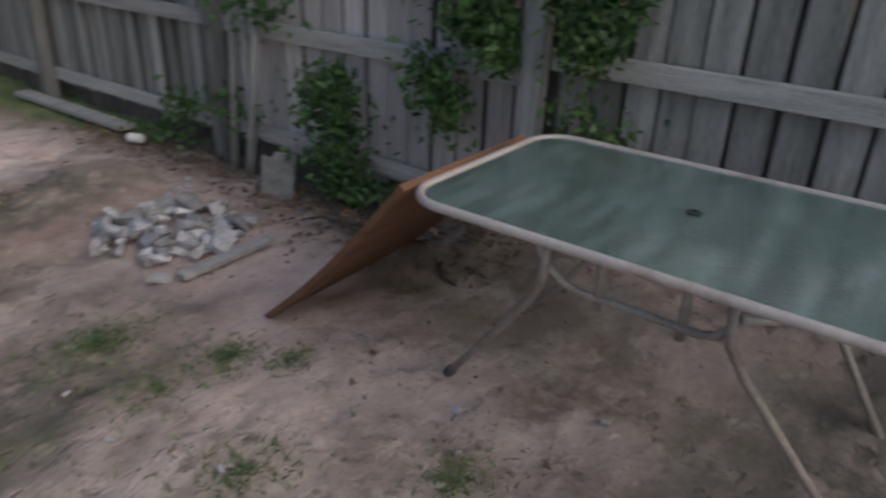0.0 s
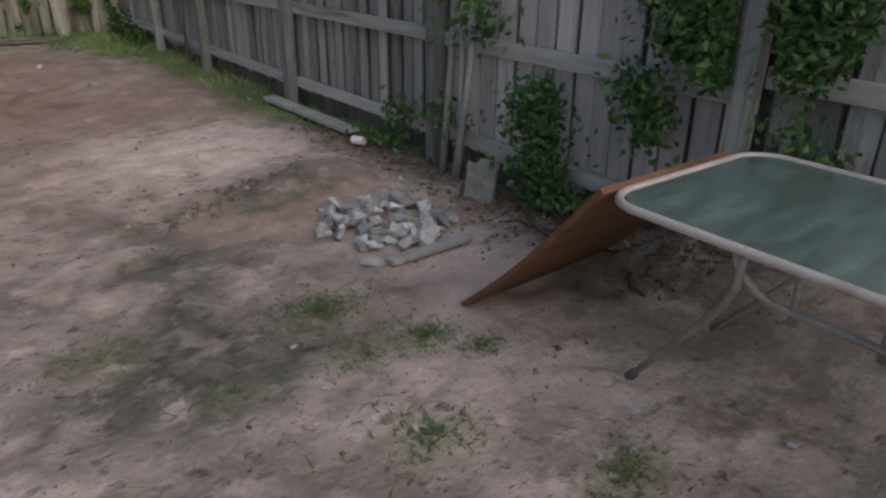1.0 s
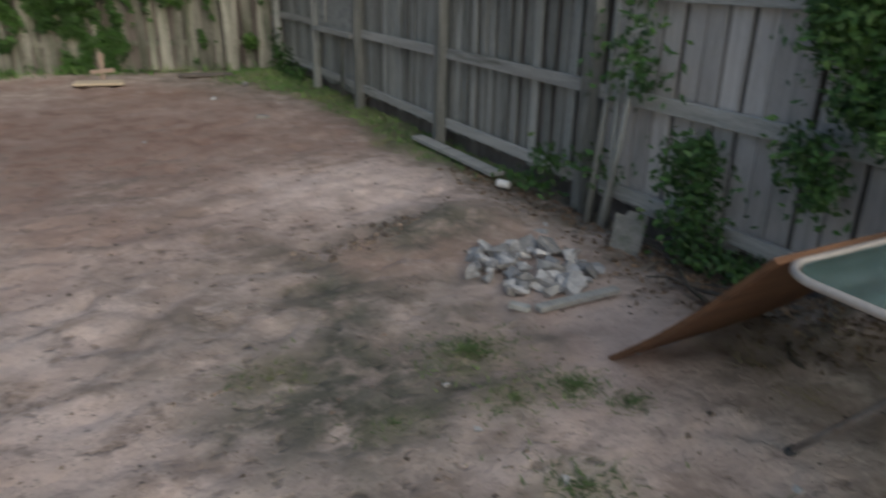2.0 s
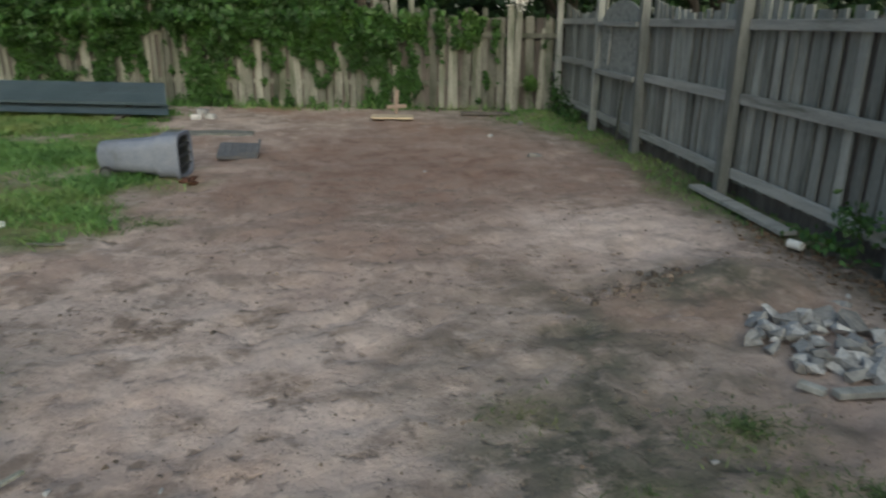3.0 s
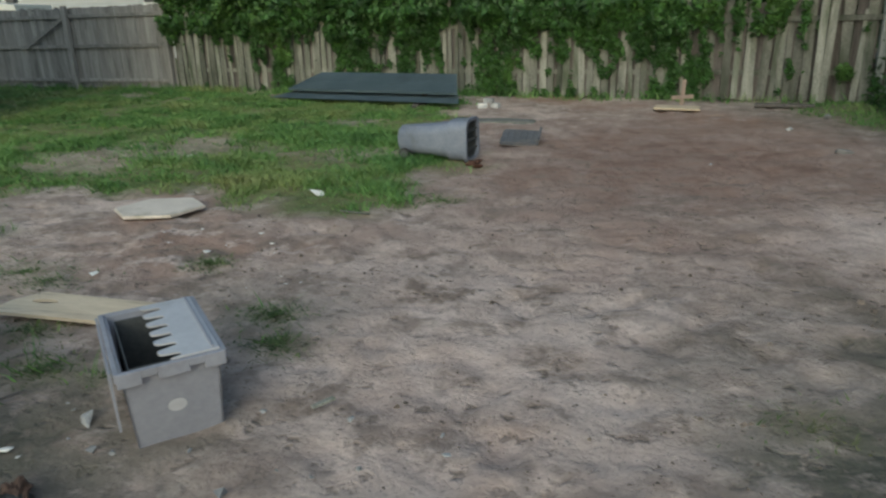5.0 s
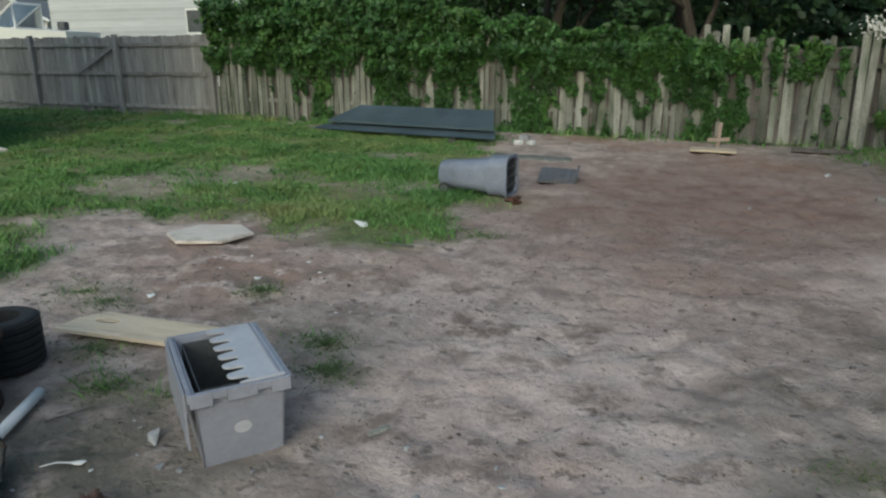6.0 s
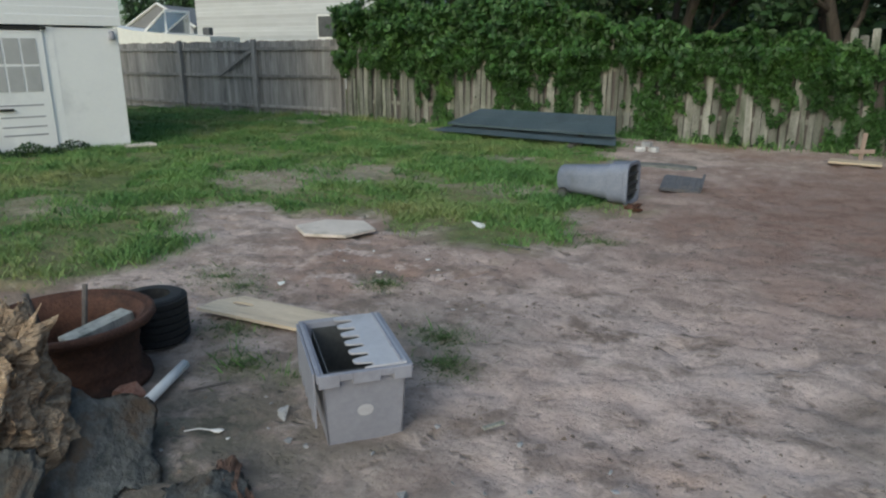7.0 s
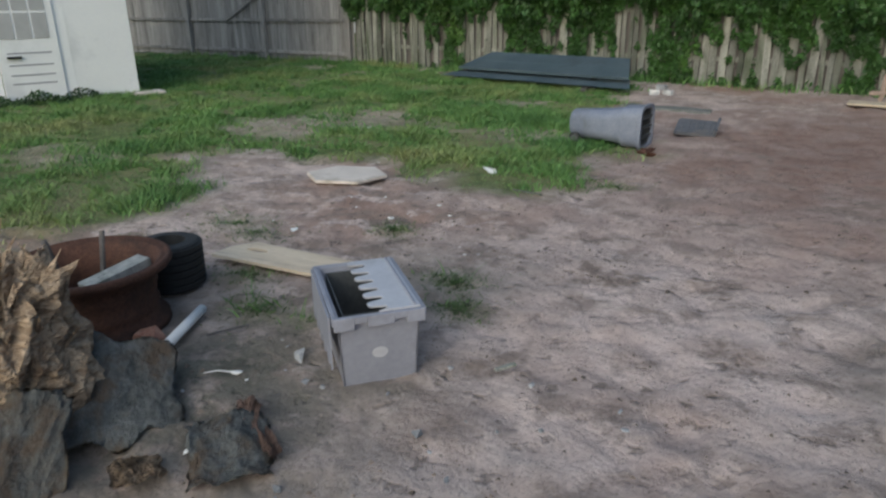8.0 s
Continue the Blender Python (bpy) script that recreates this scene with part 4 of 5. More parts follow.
def build_side_creepers():
    """Broad-leaved creepers on the side fence."""
    rs = random.Random(9)
    for name, clumps, n, lo, hi, label in (
            ("creeper", ((3.02, 1.5, 0.2, 0.3), (2.86, 1.45, 0.22, 0.32), (2.7, 1.42, 0.2, 0.32), (2.74, 1.1, 0.22, 0.08), (2.62, 0.98, 0.1, 0.06), (2.32, 1.42, 0.18, 0.28), (2.2, 1.35, 0.16, 0.3), (2.25, 1.1, 0.12, 0.12)), 6200, 0.028, 0.06, "broad-leaved green creeper around a fence post"),
            ("vine", ((3.78, 0.58, 0.22, 0.18), (3.66, 0.45, 0.24, 0.24), (3.7, 0.25, 0.26, 0.2), (3.45, 0.12, 0.36, 0.1), (3.7, 0.68, 0.12, 0.1)), 1300, 0.028, 0.06, "green vine climbing the grey fence boards"),
            ("vine", ((3.08, 0.82, 0.14, 0.14), (2.98, 0.76, 0.16, 0.16), (2.93, 0.66, 0.1, 0.12)), 420, 0.028, 0.058, "small green vine on the grey fence boards"),
            ("vine", ((4.5, 1.1, 0.3, 0.22), (4.2, 1.05, 0.24, 0.2), (4.3, 1.45, 0.2, 0.3), (5.1, 0.33, 0.22, 0.1), (4.6, 0.4, 0.3, 0.12), (5.3, 0.1, 0.4, 0.06)), 520, 0.035, 0.07, "green vine among thin sticks by a post"),
            ("vine", ((2.3, 0.72, 0.18, 0.2), (2.12, 0.66, 0.22, 0.16), (2.2, 0.5, 0.3, 0.2)), 300, 0.028, 0.058, "green leaves at the foot of a post"),
            ("vine", ((12.6, 0.2, 0.6, 0.3), (11.9, 0.12, 0.6, 0.15), (12.95, 0.3, 0.25, 0.4)), 320, 0.05, 0.1, "dark green weeds in the corner of the fences")):
        pts, nrm, size = [], [], []
        for _ in range(n):
            y, z, ry, rz = clumps[rs.randrange(len(clumps))]
            p = (FX - 0.05 - abs(rs.gauss(0, 0.07)), y + rs.gauss(0, 0.5) * ry, max(0.03, z + rs.gauss(0, 0.5) * rz))
            if abs(p[1] - 2.53) < 0.075 and p[2] < 1.6:
                continue
            pts.append(p)
            nrm.append((-0.9, -0.2, 0.6))
            size.append(rs.uniform(lo, hi))
        ob = leaf_cloud(name, pts, nrm, size, LEAF, rng_seed=n)
        tagged(ob, label, "vine", kind="stuff")


build_side_creepers()

# ---- things by the side fence ----
TABLE_X0, TABLE_X1, TABLE_Y0, TABLE_Y1, TABLE_Z = 2.74, 3.66, 0.8, 2.3, 0.74


def rounded(x0, x1, y0, y1, r, k=7):
    pts = []
    for cx, cy, a0 in ((x1 - r, y1 - r, 0), (x0 + r, y1 - r, 90), (x0 + r, y0 + r, 180), (x1 - r, y0 + r, 270)):
        for i in range(k):
            a = radians(a0 + 90 * i / (k - 1))
            pts.append((cx + r * math.cos(a), cy + r * math.sin(a)))
    return pts


def build_table():
    cx, cy = (TABLE_X0 + TABLE_X1) / 2, (TABLE_Y0 + TABLE_Y1) / 2
    w, d = TABLE_X1 - TABLE_X0, TABLE_Y1 - TABLE_Y0
    t = thing("patio_table", pose(cx, cy, 0), "patio table with green patterned glass and cream metal frame", "table")
    bm = bmesh.new()
    slab(bm, rounded(-w / 2 + 0.02, w / 2 - 0.02, -d / 2 + 0.02, d / 2 - 0.02, 0.12), 0.006, TABLE_Z - 0.008, 0.0015)
    part("tabletop", bm, TABLE_GLASS, t, "green patterned glass top")
    bm = bmesh.new()
    sweep(bm, [(x, y, TABLE_Z - 0.008) for x, y in rounded(-w / 2, w / 2, -d / 2, d / 2, 0.14, 9)], 0.015, 10, True)
    part("rim", bm, FRAME_METAL, t, smooth=True)
    bm = bmesh.new()
    lathe(bm, [(0.014, 0), (0.023, 0), (0.023, 0.005), (0.014, 0.005)], 20, pose(0, 0, TABLE_Z - 0.001), True)
    part("umbrella_ring", bm, BLACK, t, "black plastic umbrella ring")
    for sx in (-1, 1):
        for sy in (-1, 1):
            bm = bmesh.new()
            sweep(bm, [(sx * (w / 2 - 0.02), sy * (d / 2 - 0.5), TABLE_Z - 0.03), (sx * (w / 2 - 0.03), sy * (d / 2 - 0.49), 0.6), (sx * (w / 2 - 0.06), sy * (d / 2 - 0.44), 0.5),
                       (sx * (w / 2 - 0.12), sy * (d / 2 - 0.25), 0.24), (sx * (w / 2 - 0.2), sy * (d / 2 - 0.07), 0.0)], 0.014, 8)
            leg = part("leg", bm, LEG_SHADED, t, smooth=True)
            bm = bmesh.new()
            sweep(bm, [(sx * (w / 2 - 0.195), sy * (d / 2 - 0.085), 0.02), (sx * (w / 2 - 0.2), sy * (d / 2 - 0.065), -0.01)], 0.021, 8)
            part("foot_cap", bm, DARK_PLASTIC, leg)
        # the bowed rail between the legs, hung on two short uprights
        bm = bmesh.new()
        pts = []
        for k in range(13):
            u = -1 + k / 6
            pts.append((sx * (w / 2 - 0.03 - 0.08 * (1 - u ** 4)), u * (d / 2 - 0.49), 0.655 - 0.1 * (1 - u ** 6)))
        sweep(bm, pts, 0.013, 8)
        part("side_rail", bm, LEG_SHADED, t, smooth=True)
        for sy in (-0.12, 0.12):
            bm = bmesh.new()
            sweep(bm, [(sx * (w / 2 - 0.1), sy, TABLE_Z - 0.03), (sx * (w / 2 - 0.11), sy, 0.52)], 0.014, 8)
            part("upright", bm, LEG_SHADED, t, smooth=True)
    for sy in (-1, 1):
        bm = bmesh.new()
        pts = []
        for k in range(9):
            u = -1 + k / 4
            pts.append((u * (w / 2 - 0.04), sy * (d / 2 - 0.48 + 0.16 * (1 - u * u)), 0.67 - 0.05 * (1 - u * u)))
        sweep(bm, pts, 0.013, 8)
        part("cross_rail", bm, FRAME_METAL, t, smooth=True)


build_table()


def plank(name, a, b, width, thick, mat, label, category, normal=(0, 0, 1), group=""):
    """A board from a to b along its centre line."""
    a, b = Vector(a), Vector(b)
    d = (b - a).normalized()
    n = Vector(normal)
    s = n.cross(d).normalized()
    n = d.cross(s)
    m = Matrix(((d.x, s.x, n.x, 0), (d.y, s.y, n.y, 0), (d.z, s.z, n.z, 0), (0, 0, 0, 1)))
    bm = bmesh.new()
    box(bm, (b - a).length, width, thick, bevel=min(0.004, thick * 0.2))
    ob = part(name, bm, mat)
    ob.matrix_world = Matrix.Translation((a + b) / 2) @ m
    return tagged(ob, label, category, group)


def build_leaning_board():
    """A brown plywood sheet leaning on the end of the table."""
    low_l, low_r = Vector((2.76, 3.03, 0.0)), Vector((3.66, 3.05, 0.0))
    top_l, top_r = Vector((2.75, 2.31, 0.752)), Vector((3.5, 2.315, 0.752))
    n = (top_l - low_l).cross(low_r - low_l).normalized() * 0.012
    bm = bmesh.new()
    k = 8
    grid = [[None] * (k + 1) for _ in range(k + 1)]
    back = [[None] * (k + 1) for _ in range(k + 1)]
    for i in range(k + 1):
        for j in range(k + 1):
            u, v = i / k, j / k
            p = low_l.lerp(low_r, u).lerp(top_l.lerp(top_r, u), v)
            p = p - Vector((0, 0, 0.035 * math.sin(math.pi * v)))
            grid[i][j] = bm.verts.new(p + n)
            back[i][j] = bm.verts.new(p - n)
    for i in range(k):
        for j in range(k):
            bm.faces.new((grid[i][j], grid[i + 1][j], grid[i + 1][j + 1], grid[i][j + 1]))
            bm.faces.new((back[i][j], back[i][j + 1], back[i + 1][j + 1], back[i + 1][j]))
    for i in range(k):
        for g, h in (((i, 0), (i + 1, 0)), ((i, k), (i + 1, k)), ((0, i), (0, i + 1)), ((k, i), (k, i + 1))):
            bm.faces.new((grid[g[0]][g[1]], grid[h[0]][h[1]], back[h[0]][h[1]], back[g[0]][g[1]]))
    bmesh.ops.recalc_face_normals(bm, faces=bm.faces[:])
    tagged(part("leaning_board", bm, PLY_BROWN), "brown plywood sheet leaning on the patio table", "board")


build_leaning_board()


def build_rubble():
    rng = random.Random(21)
    for k in range(95):
        a, r = rng.uniform(0, 6.283), math.sqrt(rng.random())
        x, y = 2.99 + 0.36 * r * math.cos(a), 4.02 + 0.36 * r * math.sin(a)
        s = rng.uniform(0.04, 0.1) if k > 22 else rng.uniform(0.1, 0.155)
        z = 0.02 + 0.07 * (1 - r) * rng.random() + s * 0.1
        bm = bmesh.new()
        chunk(bm, s * rng.uniform(0.8, 1.4), s, s * rng.uniform(0.4, 0.7), rng)
        ob = part("rubble_piece", bm, CONCRETE)
        ob.matrix_world = pose(x, y, z, rng.uniform(-40, 40), rng.uniform(-40, 40), rng.uniform(0, 360))
        tagged(ob, "angular lump of broken grey concrete in a heap", "rubble", "rubble heap")
    plank("edging_board", (2.72, 3.54, 0.03), (3.24, 3.55, 0.03), 0.055, 0.03, WOOD_RAIL, "short grey board edging the rubble heap", "board")
    plank("edging_board", (2.695, 3.57, 0.02), (2.63, 3.66, 0.02), 0.045, 0.03, WOOD_RAIL, "short grey board edging the rubble heap", "board")


build_rubble()


def build_by_fence():
    plank("loose_plank", (3.78, 7.25, 0.05), (3.8, 5.72, 0.05), 0.13, 0.035, WOOD_RAIL, "loose grey plank lying beside the fence", "plank")
    # white tin at the plank's end
    bm = bmesh.new()
    lathe(bm, [(0.001, 0), (0.03, 0), (0.033, 0.004), (0.033, 0.1), (0.03, 0.104), (0.001, 0.1)], 20)
    ob = part("tin_can", bm, WHITE_PLASTIC, smooth=False)
    ob.matrix_world = pose(3.7, 5.55, 0.035, 90, 0, 25)
    tagged(ob, "crushed white drinks can on the soil", "can")
    # a grey slab standing on edge
    bm = bmesh.new()
    slab(bm, [(-0.13, -0.19), (0.12, -0.2), (0.15, 0.18), (-0.02, 0.2), (-0.05, 0.15), (-0.13, 0.17)], 0.03, -0.015, 0.003)
    ob = part("grey_slab", bm, DULL_SLAB)
    ob.matrix_world = pose(3.74, 4.06, 0.1, 66, 0, -52) @ Matrix.Scale(0.72, 4)
    tagged(ob, "grey broken slab standing on edge", "slab")
    rng = random.Random(17)
    for y, lean, h in ((4.55, 1.5, 1.45), (4.38, -2, 0.95), (4.42, 7, 1.1)):
        bm = bmesh.new()
        sweep(bm, [(0, 0, -0.02), (0.01, 0.01, h * 0.5), (0.0, 0.03, h)], 0.022, 7, taper=[0.03, 0.025, 0.018])
        ob = part("stake", bm, WOOD_GREY, smooth=True)
        ob.matrix_world = pose(FX - 0.13, y, 0.0, lean, 3, 0)
        tagged(ob, "thin grey stake standing against the fence", "stake", "stakes by the fence")
    # dry branches
    for x, y, ang, ln in ((3.7, 3.6, 70, 0.8), (3.6, 3.3, 110, 0.6), (3.75, 3.0, 95, 0.7), (3.55, 2.75, 60, 0.5)):
        bm = bmesh.new()
        pts = [(ln * (k / 6 - 0.5), 0.05 * math.sin(k * 1.3), 0.03 + 0.05 * math.sin(k * 0.9) ** 2) for k in range(7)]
        sweep(bm, pts, 0.012, 6, taper=[0.014 - 0.0015 * k for k in range(7)])
        ob = part("dry_branch", bm, TRUNK, smooth=True)
        ob.matrix_world = pose(x, y, 0, 0, 0, ang)
        tagged(ob, "dry brown branch on the ground", "branch", "branches by the fence")


build_by_fence()


def build_leaf_litter():
    """Dead leaves and straw along the foot of the side fence."""
    rs = np.random.RandomState(51)
    n = 1500
    y = np.where(rs.rand(n) < 0.6, rs.uniform(2.4, 4.2, n), rs.uniform(4.2, 6.2, n))
    x = 3.88 - np.abs(rs.normal(0, 0.2, n))
    z = np.array([ground_z(a, b) for a, b in zip(x, y)]) + rs.uniform(0.002, 0.02, n)
    ob = leaf_cloud("leaf_litter", np.stack([x, y, z], 1), np.tile([0, 0, 1.0], (n, 1)), rs.uniform(0.02, 0.05, n), DEAD_LEAF, rng_seed=9, droop=0.0)
    tagged(ob, "brown dead leaves scattered along the fence foot", "leaf litter", kind="stuff")
    verts, faces = [], []
    for cx, cy, r, k in ((3.35, 2.72, 0.16, 160), (3.62, 2.5, 0.2, 200), (3.7, 2.1, 0.22, 160), (3.3, 2.4, 0.12, 60)):
        for _ in range(k):
            px, py = cx + rs.normal(0, r * 0.5), cy + rs.normal(0, r * 0.5)
            a, h = rs.uniform(0, 6.283), rs.uniform(0.04, 0.14)
            lx, ly = math.cos(a) * h * 1.1, math.sin(a) * h * 1.1
            z = ground_z(px, py) - 0.005
            m = len(verts)
            verts += [(px - 0.003, py, z), (px + 0.003, py + 0.002, z), (px + lx, py + ly, z + h * 0.7)]
            faces.append((m, m + 1, m + 2))
    me = bpy.data.meshes.new("dry_straw")
    me.from_pydata(verts, [], faces)
    tagged(mesh_part("dry_straw", me, STRAW), "dry yellow straw tufts beneath the patio table", "straw", kind="stuff")


build_leaf_litter()

# ---- things in the yard ----


def build_tote():
    """A grey lidded storage box: one lid flap folded shut with interlocking teeth, the other hanging open."""
    m = pose(-1.09, 3.105, 0, 0, 0, 46)
    t = thing("storage_tote", m, "grey plastic storage tote with one lid flap hanging open", "storage tote")
    # local x: across the near end (0.37), local y: along (0.6)
    w, d, h, th = 0.345, 0.58, 0.33, 0.008
    bw, bd = w * 0.9, d * 0.89

    def wall(name, pts, nrm):
        bm = bmesh.new()
        a = [bm.verts.new(p) for p in pts]
        b = [bm.verts.new(Vector(p) + Vector(nrm) * th) for p in pts]
        bm.faces.new(a)
        bm.faces.new(b[::-1])
        for i in range(4):
            bm.faces.new((a[i], b[i], b[(i + 1) % 4], a[(i + 1) % 4]))
        bmesh.ops.recalc_face_normals(bm, faces=bm.faces[:])
        return part(name, bm, TOTE_GREY, t)
    front = wall("end_wall", [(-bw / 2, -bd / 2, 0), (bw / 2, -bd / 2, 0), (w / 2, -d / 2, h), (-w / 2, -d / 2, h)], (0, 1, 0))
    wall("end_wall", [(-bw / 2, bd / 2, 0), (bw / 2, bd / 2, 0), (w / 2, d / 2, h), (-w / 2, d / 2, h)], (0, -1, 0))
    wall("side_wall", [(-bw / 2, -bd / 2, 0), (-bw / 2, bd / 2, 0), (-w / 2, d / 2, h), (-w / 2, -d / 2, h)], (1, 0, 0))
    wall("side_wall", [(bw / 2, -bd / 2, 0), (bw / 2, bd / 2, 0), (w / 2, d / 2, h), (w / 2, -d / 2, h)], (-1, 0, 0))
    wall("base", [(-bw / 2, -bd / 2, 0.006), (bw / 2, -bd / 2, 0.006), (bw / 2, bd / 2, 0.006), (-bw / 2, bd / 2, 0.006)], (0, 0, 1))
    # dark panels set inside the walls, standing in for the box's own shade
    bm = bmesh.new()
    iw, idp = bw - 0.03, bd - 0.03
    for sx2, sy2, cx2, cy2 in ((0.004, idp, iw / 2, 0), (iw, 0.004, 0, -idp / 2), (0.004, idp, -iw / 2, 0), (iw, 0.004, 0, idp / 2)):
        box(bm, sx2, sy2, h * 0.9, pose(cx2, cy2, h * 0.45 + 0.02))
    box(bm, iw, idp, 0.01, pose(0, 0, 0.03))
    part("lining", bm, DARK_PLASTIC, t, "dark panels painting in the shade inside the tote")
    # rim, stepped by hand grips
    for y, s in ((-d / 2, -1), (d / 2, 1)):
        bm = bmesh.new()
        for x0, x1, drop in ((-0.5, -0.28, 0.055), (-0.28, -0.14, 0.03), (-0.14, 0.16, 0.05), (0.16, 0.3, 0.03), (0.3, 0.5, 0.055)):
            box(bm, (x1 - x0) * (w + 0.03), 0.022, drop, pose((x0 + x1) / 2 * (w + 0.03), y + s * 0.012, h - drop / 2 + 0.004), 0.003)
        part("rim", bm, TOTE_GREY, t)
    for x in (-w / 2 - 0.012, w / 2 + 0.012):
        bm = bmesh.new()
        box(bm, 0.02, d + 0.03, 0.035, pose(x, 0, h - 0.012), 0.003)
        part("rim", bm, TOTE_GREY, t)
    # closed flap with teeth along its free edge
    bm = bmesh.new()
    teeth = 6
    outl = [(w / 2, -d / 2), (w / 2, d / 2), (0.0, d / 2)]
    for k in range(teeth):
        y1 = d / 2 - d * k / teeth
        y0 = y1 - d / teeth
        ym = y0 + (y1 - y0) * 0.5
        outl += [(-0.022, y1 - 0.006), (-0.034, y1 - 0.016), (-0.03, ym + 0.008), (-0.018, ym), (0.038, ym - 0.008), (0.045, y0 + 0.014)]
    outl += [(0.0, -d / 2)]
    slab(bm, outl, 0.008, h + 0.004)
    flap = part("lid_flap", bm, TOTE_PALE_LIT, t, "closed lid flap with interlocking teeth")
    bm = bmesh.new()
    box(bm, 0.012, d * 0.96, 0.01, pose(w / 2 - 0.02, 0, h + 0.015), 0.002)
    part("hinge", bm, TOTE_GREY, flap)
    # hanging flap
    bm = bmesh.new()
    outl = [(0.0, -d / 2 + 0.01), (0.0, d / 2 - 0.01), (-0.2, d / 2 - 0.01)]
    for k in range(5):
        y1 = d / 2 - 0.01 - (d - 0.02) * k / 5
        y0 = y1 - (d - 0.02) / 5
        ym = (y0 + y1) / 2
        outl += [(-0.235, y1 - 0.01), (-0.235, ym), (-0.19, ym - 0.004), (-0.19, y0 + 0.004)]
    outl += [(-0.235, -d / 2 + 0.01)]
    slab(bm, outl, 0.008, 0.0)
    ob = part("lid_flap", bm, TOTE_GREY, t, "open lid flap hanging down the side")
    ob.matrix_local = pose(-w / 2 - 0.026, 0, h + 0.004, 0, -90, 0)
    bm = bmesh.new()
    lathe(bm, [(0.001, 0), (0.025, 0), (0.026, 0.0015), (0.02, 0.002), (0.001, 0.002)], 20)
    ob = part("moulded_badge", bm, TOTE_PALE_LIT, front, "pale round moulded mark")
    ob.matrix_local = pose(0.0, -bd / 2 - 0.014, h * 0.44, 94, 0, 0) @ Matrix.Diagonal((1.3, 1, 1, 1))


build_tote()


def build_bin():
    """A wheeled bin lying on its side; local z runs along its length to the mouth."""
    m = Matrix.Translation((-1.9, 8.25, 0.0)) @ pose(0, 0, 0, 0, 0, -4) @ Matrix.Scale(0.82, 4)
    t = thing("wheelie_bin", m, "blue-grey plastic wheeled bin lying on its side, empty", "bin")

    def ring(bm, x, w, h, z0, k=0.13):
        pts = rounded(-w / 2, w / 2, z0, z0 + h, k, 7)
        return [bm.verts.new((x, a, b)) for a, b in pts]

    def skin(bm, rings):
        for a, b in zip(rings, rings[1:]):
            for i in range(len(a)):
                bm.faces.new((a[i], a[(i + 1) % len(a)], b[(i + 1) % len(a)], b[i]))
    bm = bmesh.new()
    rs = [ring(bm, 0.0, 0.28, 0.3, 0.1), ring(bm, 0.03, 0.34, 0.35, 0.075), ring(bm, 0.5, 0.4, 0.41, 0.05), ring(bm, 0.72, 0.44, 0.45, 0.035), ring(bm, 0.73, 0.495, 0.5, 0.01),
          ring(bm, 0.94, 0.5, 0.51, 0.008), ring(bm, 0.95, 0.55, 0.55, -0.012), ring(bm, 1.0, 0.55, 0.55, -0.012), ring(bm, 1.0, 0.47, 0.47, 0.03), ring(bm, 0.5, 0.37, 0.38, 0.065), ring(bm, 0.05, 0.3, 0.31, 0.095)]
    # dark skin set inside the body, painting in the shade of the mouth
    shade_bm = bmesh.new()
    skin(shade_bm, [ring(shade_bm, 0.97, 0.44, 0.45, 0.04), ring(shade_bm, 0.5, 0.35, 0.36, 0.075), ring(shade_bm, 0.07, 0.28, 0.29, 0.105)])
    part("inner_skin", shade_bm, DARK_PLASTIC, t, "dark skin painting in the shade inside the bin")
    skin(bm, rs)
    bm.faces.new(rs[0])
    bm.faces.new(rs[-1])
    bmesh.ops.recalc_face_normals(bm, faces=bm.faces[:])
    body = part("body", bm, BIN_BLUE, t, smooth=True)
    sharp = body.data.attributes.new("sharp_edge", "BOOLEAN", "EDGE")
    xs = [v.co.x for v in body.data.vertices]
    sharp.data.foreach_set("value", [abs(xs[e.vertices[0]] - xs[e.vertices[1]]) < 1e-5 and xs[e.vertices[0]] > 0.6 for e in body.data.edges])
    for y in (-0.2, 0.2):
        bm = bmesh.new()
        lathe(bm, [(0.03, -0.022), (0.066, -0.022), (0.075, -0.013), (0.075, 0.013), (0.066, 0.022), (0.03, 0.022)], 18)
        w = part("wheel", bm, RUBBER, t)
        w.matrix_local = pose(0.1, y * 0.9, 0.075, 90, 0, 0)
        bm = bmesh.new()
        lathe(bm, [(0.001, -0.03), (0.05, -0.03), (0.05, 0.03), (0.001, 0.03)], 14)
        part("hub", bm, DARK_PLASTIC, w)
    bm = bmesh.new()
    sweep(bm, [(0.1, -0.2, 0.075), (0.1, 0.2, 0.075)], 0.012, 8)
    part("axle", bm, BLACK, t)
    for z in (0.14, 0.26, 0.38):
        bm = bmesh.new()
        box(bm, 0.05, 0.4, 0.015, pose(0.975, 0.0, z), 0.003)
        part("grip_bar", bm, DARK_PLASTIC, t)
    rng = random.Random(2)
    for k in range(4):
        bm = bmesh.new()
        chunk(bm, 0.12, 0.09, 0.05, rng)
        ob = part("brick_scrap", bm, RUST)
        ob.matrix_world = pose(-1.05 + rng.uniform(-0.03, 0.16), 7.9 + rng.uniform(-0.12, 0.12), 0.02, 0, 0, rng.uniform(0, 180))
        tagged(ob, "small rust-red scrap by the bin's mouth", "scrap", "scraps by the bin")


build_bin()


